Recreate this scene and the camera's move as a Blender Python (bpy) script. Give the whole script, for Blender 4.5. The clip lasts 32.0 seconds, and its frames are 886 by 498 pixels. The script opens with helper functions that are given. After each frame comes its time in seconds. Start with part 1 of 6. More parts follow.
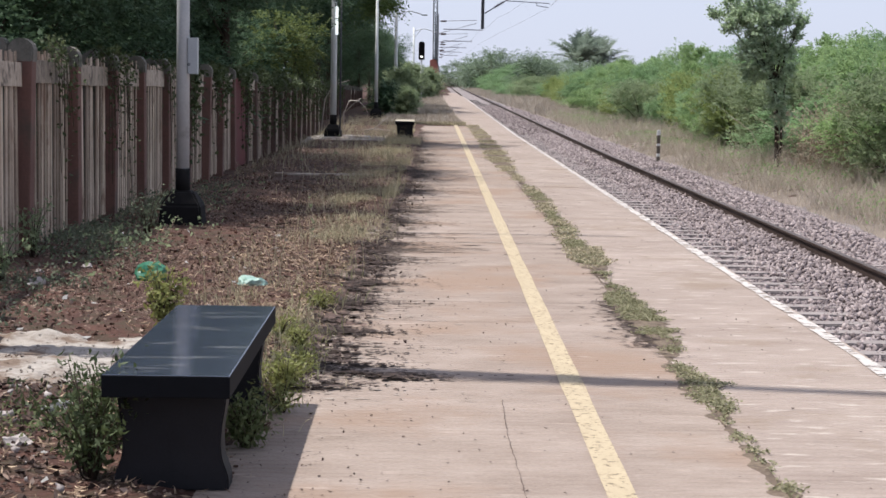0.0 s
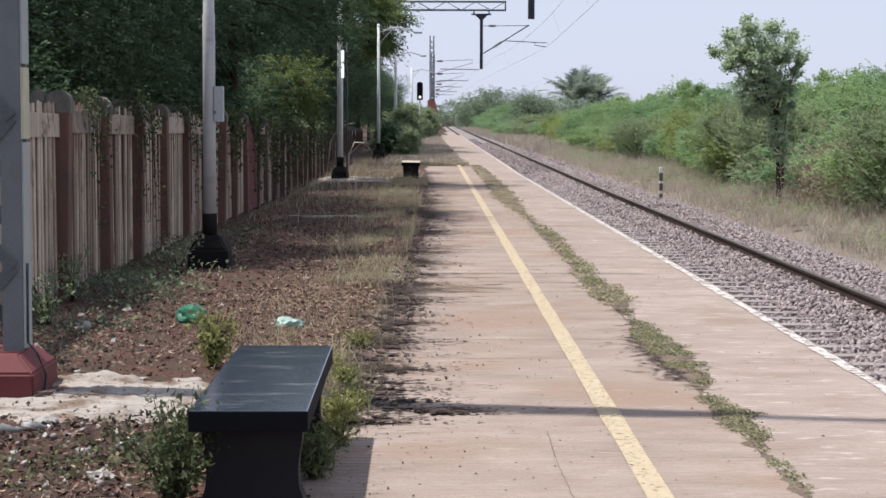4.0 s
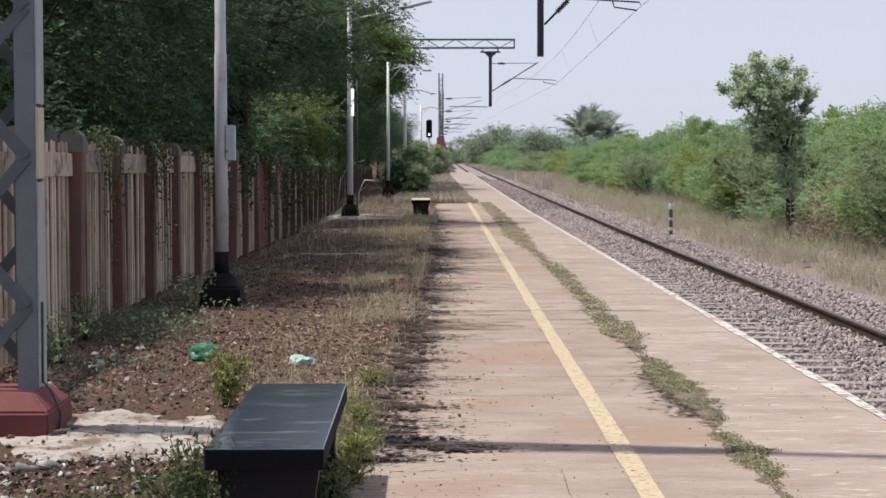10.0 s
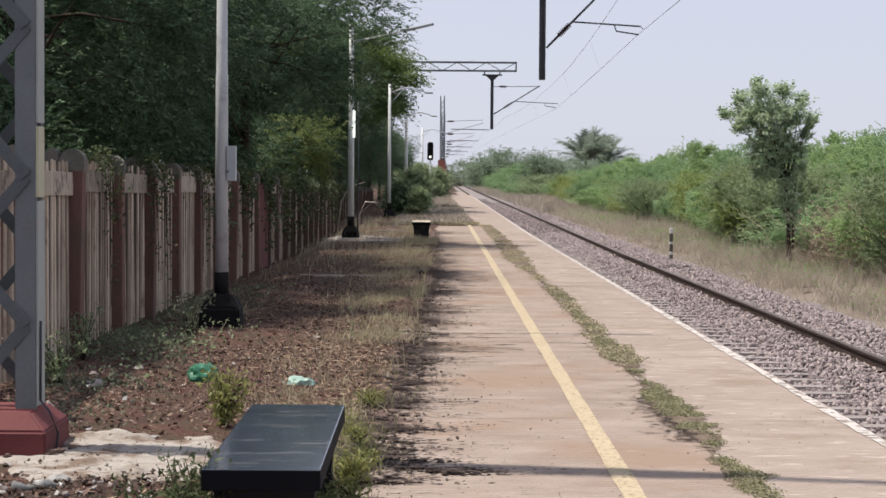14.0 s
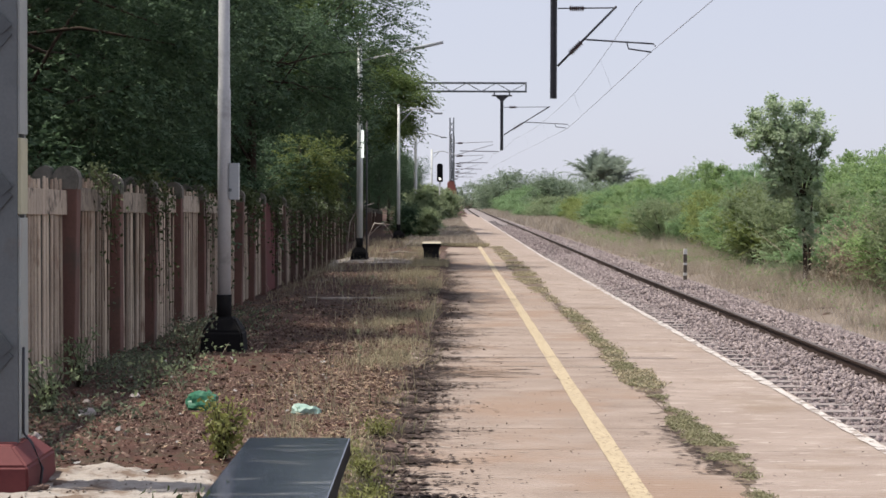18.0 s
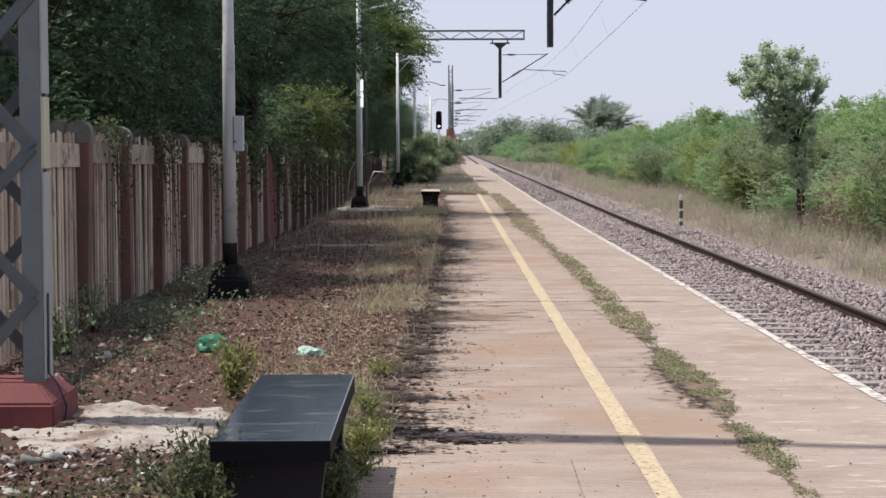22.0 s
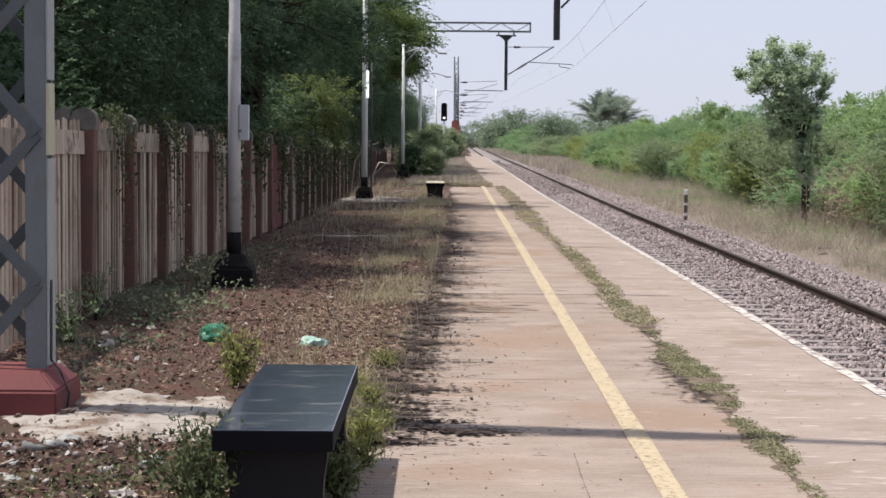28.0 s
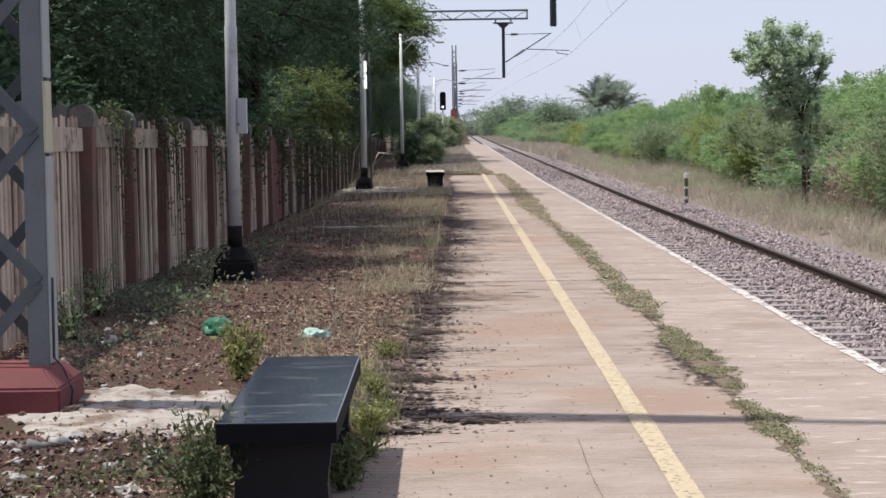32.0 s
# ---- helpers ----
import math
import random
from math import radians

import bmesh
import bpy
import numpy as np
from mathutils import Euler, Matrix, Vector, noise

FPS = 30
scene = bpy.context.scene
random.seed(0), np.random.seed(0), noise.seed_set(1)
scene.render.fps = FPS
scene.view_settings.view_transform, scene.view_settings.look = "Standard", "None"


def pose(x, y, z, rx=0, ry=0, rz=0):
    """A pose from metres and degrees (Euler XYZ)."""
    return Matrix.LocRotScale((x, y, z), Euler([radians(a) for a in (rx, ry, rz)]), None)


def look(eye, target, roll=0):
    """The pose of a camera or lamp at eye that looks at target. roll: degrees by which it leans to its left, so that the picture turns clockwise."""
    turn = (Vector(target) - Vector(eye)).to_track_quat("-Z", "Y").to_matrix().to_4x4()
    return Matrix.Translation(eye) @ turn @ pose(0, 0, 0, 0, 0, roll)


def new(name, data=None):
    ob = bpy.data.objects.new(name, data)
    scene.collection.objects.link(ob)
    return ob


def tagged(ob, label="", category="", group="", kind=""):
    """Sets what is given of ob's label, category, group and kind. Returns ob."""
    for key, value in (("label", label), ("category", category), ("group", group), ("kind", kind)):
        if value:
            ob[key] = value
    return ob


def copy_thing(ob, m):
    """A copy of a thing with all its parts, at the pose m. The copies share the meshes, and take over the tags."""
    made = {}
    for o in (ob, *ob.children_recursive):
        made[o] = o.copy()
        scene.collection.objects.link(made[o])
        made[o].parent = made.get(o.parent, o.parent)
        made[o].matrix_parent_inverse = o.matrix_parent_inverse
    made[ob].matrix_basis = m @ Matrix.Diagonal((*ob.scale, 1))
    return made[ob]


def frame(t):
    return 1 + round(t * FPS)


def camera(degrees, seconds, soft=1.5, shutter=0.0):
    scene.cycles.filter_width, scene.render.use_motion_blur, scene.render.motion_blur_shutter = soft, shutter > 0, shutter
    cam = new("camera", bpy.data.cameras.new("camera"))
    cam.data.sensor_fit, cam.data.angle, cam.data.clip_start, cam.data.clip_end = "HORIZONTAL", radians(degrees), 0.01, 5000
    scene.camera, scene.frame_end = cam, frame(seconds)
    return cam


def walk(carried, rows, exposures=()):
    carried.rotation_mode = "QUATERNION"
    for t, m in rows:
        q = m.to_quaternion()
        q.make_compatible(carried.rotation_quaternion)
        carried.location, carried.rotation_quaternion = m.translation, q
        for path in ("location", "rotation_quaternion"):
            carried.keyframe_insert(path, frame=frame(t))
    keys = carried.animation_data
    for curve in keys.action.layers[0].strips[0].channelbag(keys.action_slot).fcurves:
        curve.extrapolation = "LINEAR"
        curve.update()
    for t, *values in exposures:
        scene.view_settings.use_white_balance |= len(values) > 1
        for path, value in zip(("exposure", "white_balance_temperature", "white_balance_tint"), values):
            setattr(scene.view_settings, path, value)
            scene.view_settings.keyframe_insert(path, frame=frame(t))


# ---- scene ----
def eye(x, y, z, yaw, pitch, roll):
    """A camera pose: heading to the right of +y, pitch up and lean, in degrees."""
    a, b = radians(yaw), radians(pitch)
    way = Vector((math.sin(a) * math.cos(b), math.cos(a) * math.cos(b), math.sin(b)))
    at = Vector((x, y, z))
    return look(at, at + way, roll)


cam = camera(27.01, 32.0, 1.6)
PATH = [
    (0.0, eye(0.271, 0.411, 1.531, 0.641, -5.328, 0.918)),
    (0.5, eye(0.275, 0.411, 1.532, 0.613, -5.250, 0.680)),
    (1.0, eye(0.278, 0.412, 1.532, 0.609, -5.099, 0.457)),
    (1.5, eye(0.278, 0.412, 1.531, 0.629, -5.045, 0.416)),
    (2.0, eye(0.277, 0.413, 1.531, 0.674, -4.963, 0.429)),
    (2.5, eye(0.280, 0.413, 1.532, 0.696, -4.870, 0.336)),
    (3.0, eye(0.281, 0.414, 1.532, 0.682, -4.777, 0.216)),
    (3.5, eye(0.284, 0.415, 1.533, 0.669, -4.517, -0.089)),
    (3.7, eye(0.284, 0.415, 1.533, 0.669, -4.443, -0.089)),
    (3.8, eye(0.018, -0.085, 1.584, 0.746, -3.808, 0.151)),
    (4.0, eye(0.018, -0.085, 1.584, 0.729, -4.123, 0.151)),
    (4.5, eye(0.016, -0.087, 1.584, 0.674, -4.591, -0.226)),
    (6.5, eye(0.014, -0.101, 1.585, 0.586, -4.870, -0.895)),
    (7.0, eye(0.015, -0.105, 1.587, 0.583, -4.779, -0.885)),
    (7.5, eye(0.013, -0.108, 1.586, 0.591, -4.087, -0.884)),
    (8.0, eye(0.012, -0.112, 1.585, 0.544, -4.068, -0.895)),
    (8.5, eye(0.009, -0.114, 1.586, 0.537, -3.940, -0.742)),
    (9.0, eye(-0.003, -0.116, 1.587, 0.498, -3.386, -0.178)),
    (9.5, eye(-0.002, -0.119, 1.584, 0.505, -3.199, -0.080)),
    (10.0, eye(-0.004, -0.119, 1.590, 0.439, -2.969, -0.055)),
    (10.5, eye(-0.004, -0.118, 1.591, 0.424, -2.797, -0.085)),
    (11.0, eye(-0.006, -0.119, 1.592, 0.432, -2.620, 0.010)),
    (11.5, eye(-0.003, -0.122, 1.590, 0.451, -2.437, 0.124)),
    (12.0, eye(-0.004, -0.123, 1.588, 0.445, -2.349, 0.243)),
    (12.5, eye(-0.002, -0.124, 1.587, 0.466, -2.336, 0.261)),
    (13.0, eye(0.001, -0.119, 1.587, 0.436, -2.337, 0.306)),
    (13.5, eye(0.004, -0.117, 1.589, 0.417, -2.330, 0.327)),
    (14.0, eye(0.003, -0.114, 1.587, 0.420, -2.271, 0.404)),
    (14.5, eye(0.001, -0.110, 1.586, 0.412, -2.266, 0.488)),
    (16.5, eye(-0.004, -0.103, 1.587, 0.349, -2.065, 0.067)),
    (17.0, eye(-0.009, -0.100, 1.583, 0.325, -1.887, 0.174)),
    (17.5, eye(-0.011, -0.094, 1.583, 0.165, -1.630, 0.268)),
    (18.0, eye(-0.010, 0.630, 1.540, 0.118, -1.575, 0.180)),
    (18.5, eye(-0.020, 2.038, 1.497, 0.150, -1.690, 0.060)),
    (19.0, eye(-0.022, 2.075, 1.496, 0.145, -1.810, 0.060)),
    (19.5, eye(-0.026, 2.070, 1.494, 0.132, -1.875, 0.060)),
    (20.0, eye(-0.015, 0.550, 1.535, 0.140, -2.060, 0.070)),
    (20.5, eye(-0.002, -0.040, 1.577, 0.183, -2.700, 0.232)),
    (21.0, eye(0.003, -0.033, 1.576, 0.160, -3.177, 0.109)),
    (21.5, eye(0.003, -0.029, 1.575, 0.141, -3.264, 0.040)),
    (22.0, eye(0.005, -0.027, 1.573, 0.124, -3.219, -0.173)),
    (22.5, eye(0.003, -0.022, 1.575, 0.133, -3.226, -0.238)),
    (23.0, eye(0.003, -0.019, 1.574, 0.116, -3.280, -0.175)),
    (23.5, eye(-0.000, -0.017, 1.575, 0.104, -3.343, -0.066)),
    (24.0, eye(-0.000, -0.014, 1.574, 0.092, -3.443, 0.059)),
    (24.5, eye(-0.000, -0.013, 1.574, 0.076, -3.465, -0.044)),
    (25.0, eye(-0.002, -0.010, 1.573, 0.080, -3.433, -0.180)),
    (25.5, eye(-0.000, -0.008, 1.574, 0.055, -3.400, -0.322)),
    (27.5, eye(-0.004, -0.001, 1.569, 0.009, -3.423, 0.473)),
    (28.0, eye(0.000, 0.000, 1.568, 0.008, -3.471, 0.474)),
    (28.5, eye(0.000, 0.002, 1.567, 0.032, -3.557, 0.419)),
    (29.0, eye(-0.000, 0.003, 1.568, 0.023, -3.537, 0.298)),
    (29.5, eye(0.001, 0.003, 1.567, 0.017, -3.691, 0.280)),
    (30.0, eye(0.004, 0.002, 1.568, -0.026, -3.800, 0.185)),
    (30.5, eye(0.005, 0.001, 1.567, -0.002, -3.812, 0.067)),
    (31.0, eye(0.007, 0.000, 1.568, -0.022, -3.803, -0.374)),
    (31.5, eye(0.007, -0.002, 1.567, -0.056, -3.766, -0.681)),
    (32.0, eye(0.010, -0.000, 1.567, -0.055, -3.813, -0.833)),
]
walk(cam, PATH, ((0.0, 0.54, 6300, 10), (4.0, 0.52, 6320, 10), (7.0, 0.49, 6370, 10), (9.0, 0.47, 6500, 10), (12.0, 0.45, 6650, 10), (19.0, 0.45, 6720, 10), (21.0, 0.46, 6600, 10), (25.0, 0.48, 6520, 10), (28.0, 0.5, 6560, 10), (32.0, 0.5, 6380, 10)))

# ---- light ----
SUN_EL, SUN_WAY = radians(65), Vector((1.0, -0.19, 0.0)).normalized()
world = bpy.data.worlds.new("world")
scene.world = world
world.use_nodes = True
wn = world.node_tree
sky = wn.nodes.new("ShaderNodeTexSky")
sky.sky_type = "NISHITA"
sky.sun_disc = False
sky.sun_elevation = SUN_EL
sky.sun_rotation = math.atan2(-SUN_WAY.x, -SUN_WAY.y)
sky.air_density, sky.dust_density, sky.ozone_density = 1.0, 0.6, 2.5
bg = wn.nodes["Background"]
bg.inputs["Strength"].default_value = 0.115
haze = wn.nodes.new("ShaderNodeMixRGB")
haze.inputs[0].default_value = 0.88
haze.inputs[2].default_value = (4.1, 4.32, 5.3, 1)
wn.links.new(sky.outputs[0], haze.inputs[1])
wn.links.new(haze.outputs[0], bg.inputs[0])
lamp = bpy.data.lights.new("sun", "SUN")
lamp.energy, lamp.angle, lamp.color = 4.4, radians(0.8), (1.0, 0.94, 0.86)
sun = new("sun", lamp)
sun.matrix_world = look((-30, 5, 60), Vector((-30, 5, 60)) + SUN_WAY * math.cos(SUN_EL) - Vector((0, 0, math.sin(SUN_EL))))

# ---- materials ----
MATS = {}


def surface(name, colors, scale=3.0, fine=40.0, rough=0.85, bump=0.3, metal=0.0, spread=0.5, stain=None, stain_scale=0.6, stain_at=0.55, stretch=None, by_piece=0.0, bump_dist=0.01, translucent=0.0, island=False, spec=0.3, broom=0.0, streak=None, streak_at=0.6, share=0.55):
    """A node material: two colours mixed by noise at two scales, an optional stain, fine relief."""
    if name in MATS:
        return MATS[name]
    m = bpy.data.materials.new(name)
    m.use_nodes = True
    t = m.node_tree
    n, l = t.nodes, t.links
    b = n["Principled BSDF"]
    b.inputs["Roughness"].default_value = rough
    b.inputs["Metallic"].default_value = metal
    b.inputs["Specular IOR Level"].default_value = spec
    geo = n.new("ShaderNodeNewGeometry")
    vec = geo.outputs["Position"]
    if stretch:
        mp = n.new("ShaderNodeMapping")
        mp.inputs["Scale"].default_value = stretch
        l.new(vec, mp.inputs["Vector"])
        vec = mp.outputs[0]

    def noise_at(s, detail=4.0, v=vec):
        k = n.new("ShaderNodeTexNoise")
        k.inputs["Scale"].default_value = s
        k.inputs["Detail"].default_value = detail
        k.inputs["Roughness"].default_value = 0.6
        l.new(v, k.inputs["Vector"])
        return k.outputs["Fac"]

    def math_of(op, a, c):
        k = n.new("ShaderNodeMath")
        k.operation = op
        for i, v in enumerate((a, c)):
            if isinstance(v, (int, float)):
                k.inputs[i].default_value = v
            else:
                l.new(v, k.inputs[i])
        return k.outputs[0]

    big, small = noise_at(scale), noise_at(fine, 3.0)
    f = math_of("ADD", math_of("MULTIPLY", big, 0.6), math_of("MULTIPLY", small, 0.4))
    if by_piece:
        oi = n.new("ShaderNodeObjectInfo")
        f = math_of("ADD", f, math_of("MULTIPLY", math_of("SUBTRACT", oi.outputs["Random"], 0.5), by_piece))
    if island:
        f = math_of("ADD", math_of("MULTIPLY", f, 1 - share), math_of("MULTIPLY", geo.outputs["Random Per Island"], share))
    ramp = n.new("ShaderNodeValToRGB")
    e = ramp.color_ramp.elements
    e[0].position, e[1].position = 0.5 - spread / 2, 0.5 + spread / 2
    e[0].color, e[1].color = (*colors[0], 1), (*colors[-1], 1)
    for i, c in enumerate(colors[1:-1]):
        k = e.new(0.5 - spread / 2 + spread * (i + 1) / (len(colors) - 1))
        k.color = (*c, 1)
    l.new(f, ramp.inputs[0])
    col = ramp.outputs[0]
    if stain:
        w = n.new("ShaderNodeValToRGB")
        w.color_ramp.elements[0].position, w.color_ramp.elements[1].position = stain_at, stain_at + 0.12
        l.new(noise_at(stain_scale, 6.0, geo.outputs["Position"]), w.inputs[0])
        mx = n.new("ShaderNodeMixRGB")
        l.new(w.outputs[0], mx.inputs[0])
        l.new(col, mx.inputs[1])
        mx.inputs[2].default_value = (*stain, 1)
        col = mx.outputs[0]
    if streak:
        mp2 = n.new("ShaderNodeMapping")
        mp2.inputs["Scale"].default_value = (2.2, 6.5, 1)
        l.new(geo.outputs["Position"], mp2.inputs["Vector"])
        w = n.new("ShaderNodeValToRGB")
        w.color_ramp.elements[0].position, w.color_ramp.elements[1].position = streak_at, streak_at + 0.16
        l.new(noise_at(1.7, 9.0, mp2.outputs[0]), w.inputs[0])
        mx = n.new("ShaderNodeMixRGB")
        l.new(w.outputs[0], mx.inputs[0])
        l.new(col, mx.inputs[1])
        mx.inputs[2].default_value = (*streak, 1)
        col = mx.outputs[0]
    l.new(col, b.inputs["Base Color"])
    if bump:
        k = n.new("ShaderNodeBump")
        k.inputs["Strength"].default_value = bump
        k.inputs["Distance"].default_value = bump_dist
        l.new(f if not island else small, k.inputs["Height"])
        l.new(k.outputs[0], b.inputs["Normal"])
    if broom:
        wv = n.new("ShaderNodeTexWave")
        wv.bands_direction = "Y"
        wv.inputs["Scale"].default_value, wv.inputs["Distortion"].default_value = 4.2, 3.2
        wv.inputs["Detail"].default_value, wv.inputs["Detail Scale"].default_value = 3.0, 1.4
        l.new(geo.outputs["Position"], wv.inputs["Vector"])
        k2 = n.new("ShaderNodeBump")
        k2.inputs["Strength"].default_value, k2.inputs["Distance"].default_value = broom, 0.03
        l.new(wv.outputs["Fac"], k2.inputs["Height"])
        l.new(k.outputs[0], k2.inputs["Normal"])
        l.new(k2.outputs[0], b.inputs["Normal"])
    if translucent:
        tr = n.new("ShaderNodeBsdfTranslucent")
        l.new(col, tr.inputs["Color"])
        mix = n.new("ShaderNodeMixShader")
        mix.inputs[0].default_value = translucent
        l.new(b.outputs[0], mix.inputs[1])
        l.new(tr.outputs[0], mix.inputs[2])
        l.new(mix.outputs[0], n["Material Output"].inputs[0])
    MATS[name] = m
    return m


def worn_paint(name, color, scale=6.0, cover=0.45, rough=0.8):
    """Thin paint, broken where it has worn away."""
    m = surface(name, (tuple(c * 0.75 for c in color), color), 4, 50, rough, 0.2)
    t = m.node_tree
    n, l = t.nodes, t.links
    k = n.new("ShaderNodeTexNoise")
    k.inputs["Scale"].default_value, k.inputs["Detail"].default_value = scale, 8.0
    k.inputs["Roughness"].default_value = 0.7
    g = n.new("ShaderNodeNewGeometry")
    l.new(g.outputs["Position"], k.inputs["Vector"])
    r = n.new("ShaderNodeValToRGB")
    r.color_ramp.elements[0].position, r.color_ramp.elements[1].position = cover, cover + 0.1
    l.new(k.outputs["Fac"], r.inputs[0])
    tr = n.new("ShaderNodeBsdfTransparent")
    mix = n.new("ShaderNodeMixShader")
    l.new(r.outputs[0], mix.inputs[0])
    l.new(tr.outputs[0], mix.inputs[1])
    l.new(n["Principled BSDF"].outputs[0], mix.inputs[2])
    l.new(mix.outputs[0], n["Material Output"].inputs[0])
    return m


def glow(name, color, power):
    m = bpy.data.materials.new(name)
    m.use_nodes = True
    b = m.node_tree.nodes["Principled BSDF"]
    b.inputs["Emission Color"].default_value = (*color, 1)
    b.inputs["Emission Strength"].default_value = power
    return m


DIRT = surface("red_dirt", ((0.0303, 0.0134, 0.00992), (0.0598, 0.0273, 0.0198), (0.104, 0.0508, 0.0371)), 1.6, 26, 0.95, 0.9, spread=0.36, stain=(0.05, 0.036, 0.022), stain_scale=5.5, stain_at=0.48, bump_dist=0.04)
CONCRETE = surface("platform_concrete", ((0.188, 0.144, 0.117), (0.263, 0.21, 0.176), (0.335, 0.276, 0.239)), 1.5, 62, 0.9, 1.0, stain=(0.25, 0.18, 0.137), stain_scale=0.55, stain_at=0.5, by_piece=0.08, stretch=(0.9, 1.6, 1), spread=0.36, bump_dist=0.012, broom=0.42, streak=(0.375, 0.305, 0.26), streak_at=0.6)
COPING = surface("coping_concrete", ((0.221, 0.173, 0.146), (0.349, 0.288, 0.25)), 1.6, 62, 0.9, 1.0, stain=(0.24, 0.185, 0.145), stain_scale=1.0, by_piece=0.1, stretch=(0.9, 1.8, 1), spread=0.36, bump_dist=0.012, broom=0.5, streak=(0.5, 0.44, 0.39), streak_at=0.57)
YELLOW = worn_paint("yellow_line_paint", (0.45, 0.37, 0.25), 30, 0.35)
WHITE_EDGE = worn_paint("white_edge_paint", (0.53, 0.49, 0.46), 9, 0.4)
# One stone: top coloured lighter and bluer, edges and legs darker, as light falls.
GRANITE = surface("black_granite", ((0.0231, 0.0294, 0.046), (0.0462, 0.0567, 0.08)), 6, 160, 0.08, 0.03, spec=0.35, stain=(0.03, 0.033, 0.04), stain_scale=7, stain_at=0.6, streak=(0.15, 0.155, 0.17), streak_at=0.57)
GRANITE_PALE = surface("pale_granite", ((0.3, 0.26, 0.19), (0.46, 0.41, 0.31)), 4, 60, 0.6, 0.1, stain=(0.12, 0.1, 0.08), stain_scale=6)
BRANCH_PALE = surface("bleached_branch", ((0.3, 0.26, 0.23), (0.5, 0.45, 0.4)), 6, 50, 0.9, 0.3)
GRANITE_EDGE = surface("black_granite_shaded_edge", ((0.0036, 0.0042, 0.00589), (0.0072, 0.0081, 0.0105)), 8, 120, 0.8, 0.05, spec=0.12)
GRANITE_SIDE = surface("black_granite_shaded_leg", ((0.00616, 0.00616, 0.00792), (0.0139, 0.0139, 0.0174)), 8, 90, 0.6, 0.15, spec=0.2)
STEEL = surface("galvanised_steel", ((0.123, 0.136, 0.141), (0.196, 0.212, 0.217)), 3, 60, 0.55, 0.08, metal=0.3, stain=(0.15, 0.135, 0.12), stain_scale=2.5, stain_at=0.62)
# Paler steel colour for the mast's lit side.
STEEL_LIT = surface("lit_side_steel", ((0.26, 0.282, 0.273), (0.384, 0.403, 0.384)), 3, 60, 0.6, 0.08, stain=(0.33, 0.31, 0.28), stain_scale=5, stain_at=0.58)
STEEL_BAR = surface("darker_lacing_steel", ((0.0808, 0.0898, 0.0954), (0.142, 0.156, 0.164)), 3, 60, 0.6, 0.08, metal=0.3, stain=(0.1, 0.085, 0.07), stain_scale=2.5, stain_at=0.6)
STEEL_DARK = surface("weathered_steel", ((0.05, 0.052, 0.06), (0.1, 0.1, 0.11)), 4, 60, 0.6, 0.1, metal=0.2)
POLE_GREY = surface("grey_pole_paint", ((0.367, 0.38, 0.391), (0.53, 0.54, 0.539)), 2, 40, 0.42, 0.05, stain=(0.3, 0.3, 0.3), stain_scale=3)
POLE_PALE = surface("pale_pole_paint", ((0.5, 0.52, 0.51), (0.68, 0.7, 0.68)), 2, 40, 0.45, 0.05)
BLACK = surface("black_bitumen_paint", ((0.006, 0.006, 0.007), (0.016, 0.015, 0.015)), 5, 50, 0.8, 0.3, spec=0.1)
RED = surface("red_plinth_paint", ((0.103, 0.0256, 0.0268), (0.158, 0.04, 0.0401)), 2.5, 45, 0.75, 0.15, stain=(0.13, 0.05, 0.045), stain_scale=3)
BOX_GREY = surface("grey_box_enamel", ((0.344, 0.369, 0.385), (0.451, 0.467, 0.476)), 3, 50, 0.5, 0.05)
POST_RED = surface("red_brown_post_paint", ((0.106, 0.0575, 0.0475), (0.181, 0.0975, 0.0775)), 2.5, 40, 0.85, 0.3, stain=(0.1, 0.072, 0.058), stain_scale=2.2)
POST_BROWN = surface("weathered_brown_post", ((0.065, 0.0442, 0.0377), (0.15, 0.0975, 0.078)), 2.5, 40, 0.9, 0.3)
PICKET_RAIL = surface("streaked_rail_concrete", ((0.15, 0.125, 0.1), (0.33, 0.28, 0.22), (0.55, 0.46, 0.37)), 5, 40, 0.9, 0.5, stain=(0.1, 0.085, 0.068), stain_scale=6, stain_at=0.53, by_piece=0.25, stretch=(1, 4, 0.6), spread=0.5)
PICKET = surface("pale_picket_concrete", ((0.217, 0.166, 0.125), (0.541, 0.444, 0.348)), 2.2, 35, 0.9, 0.4, stain=(0.24, 0.165, 0.12), stain_scale=1.8, stain_at=0.55, by_piece=0.6)
OLD_CONCRETE = surface("mossy_grey_concrete", ((0.0828, 0.0806, 0.0673), (0.215, 0.197, 0.171)), 6, 40, 0.95, 0.6, stain=(0.06, 0.07, 0.05), stain_scale=4)
BALLAST = surface("ballast_stone", ((0.0782, 0.063, 0.0648), (0.244, 0.202, 0.202), (0.442, 0.378, 0.369)), 3, 60, 0.9, 0.6, island=True, spread=0.9)
BALLAST_BED = surface("ballast_bed", ((0.11, 0.095, 0.095), (0.31, 0.27, 0.265)), 14, 45, 0.95, 1.0, bump_dist=0.05, spread=0.3)
SLEEPER = surface("sleeper_concrete", ((0.187, 0.164, 0.158), (0.274, 0.241, 0.231)), 4, 40, 0.9, 0.3, by_piece=0.2)
RAIL = surface("rusty_rail", ((0.032, 0.022, 0.019), (0.07, 0.046, 0.038)), 6, 70, 0.65, 0.25, metal=0.2)
RAIL_TOP = surface("dulled_rail_head", ((0.05, 0.04, 0.036), (0.105, 0.085, 0.078)), 5, 60, 0.6, 0.05, metal=0.2)
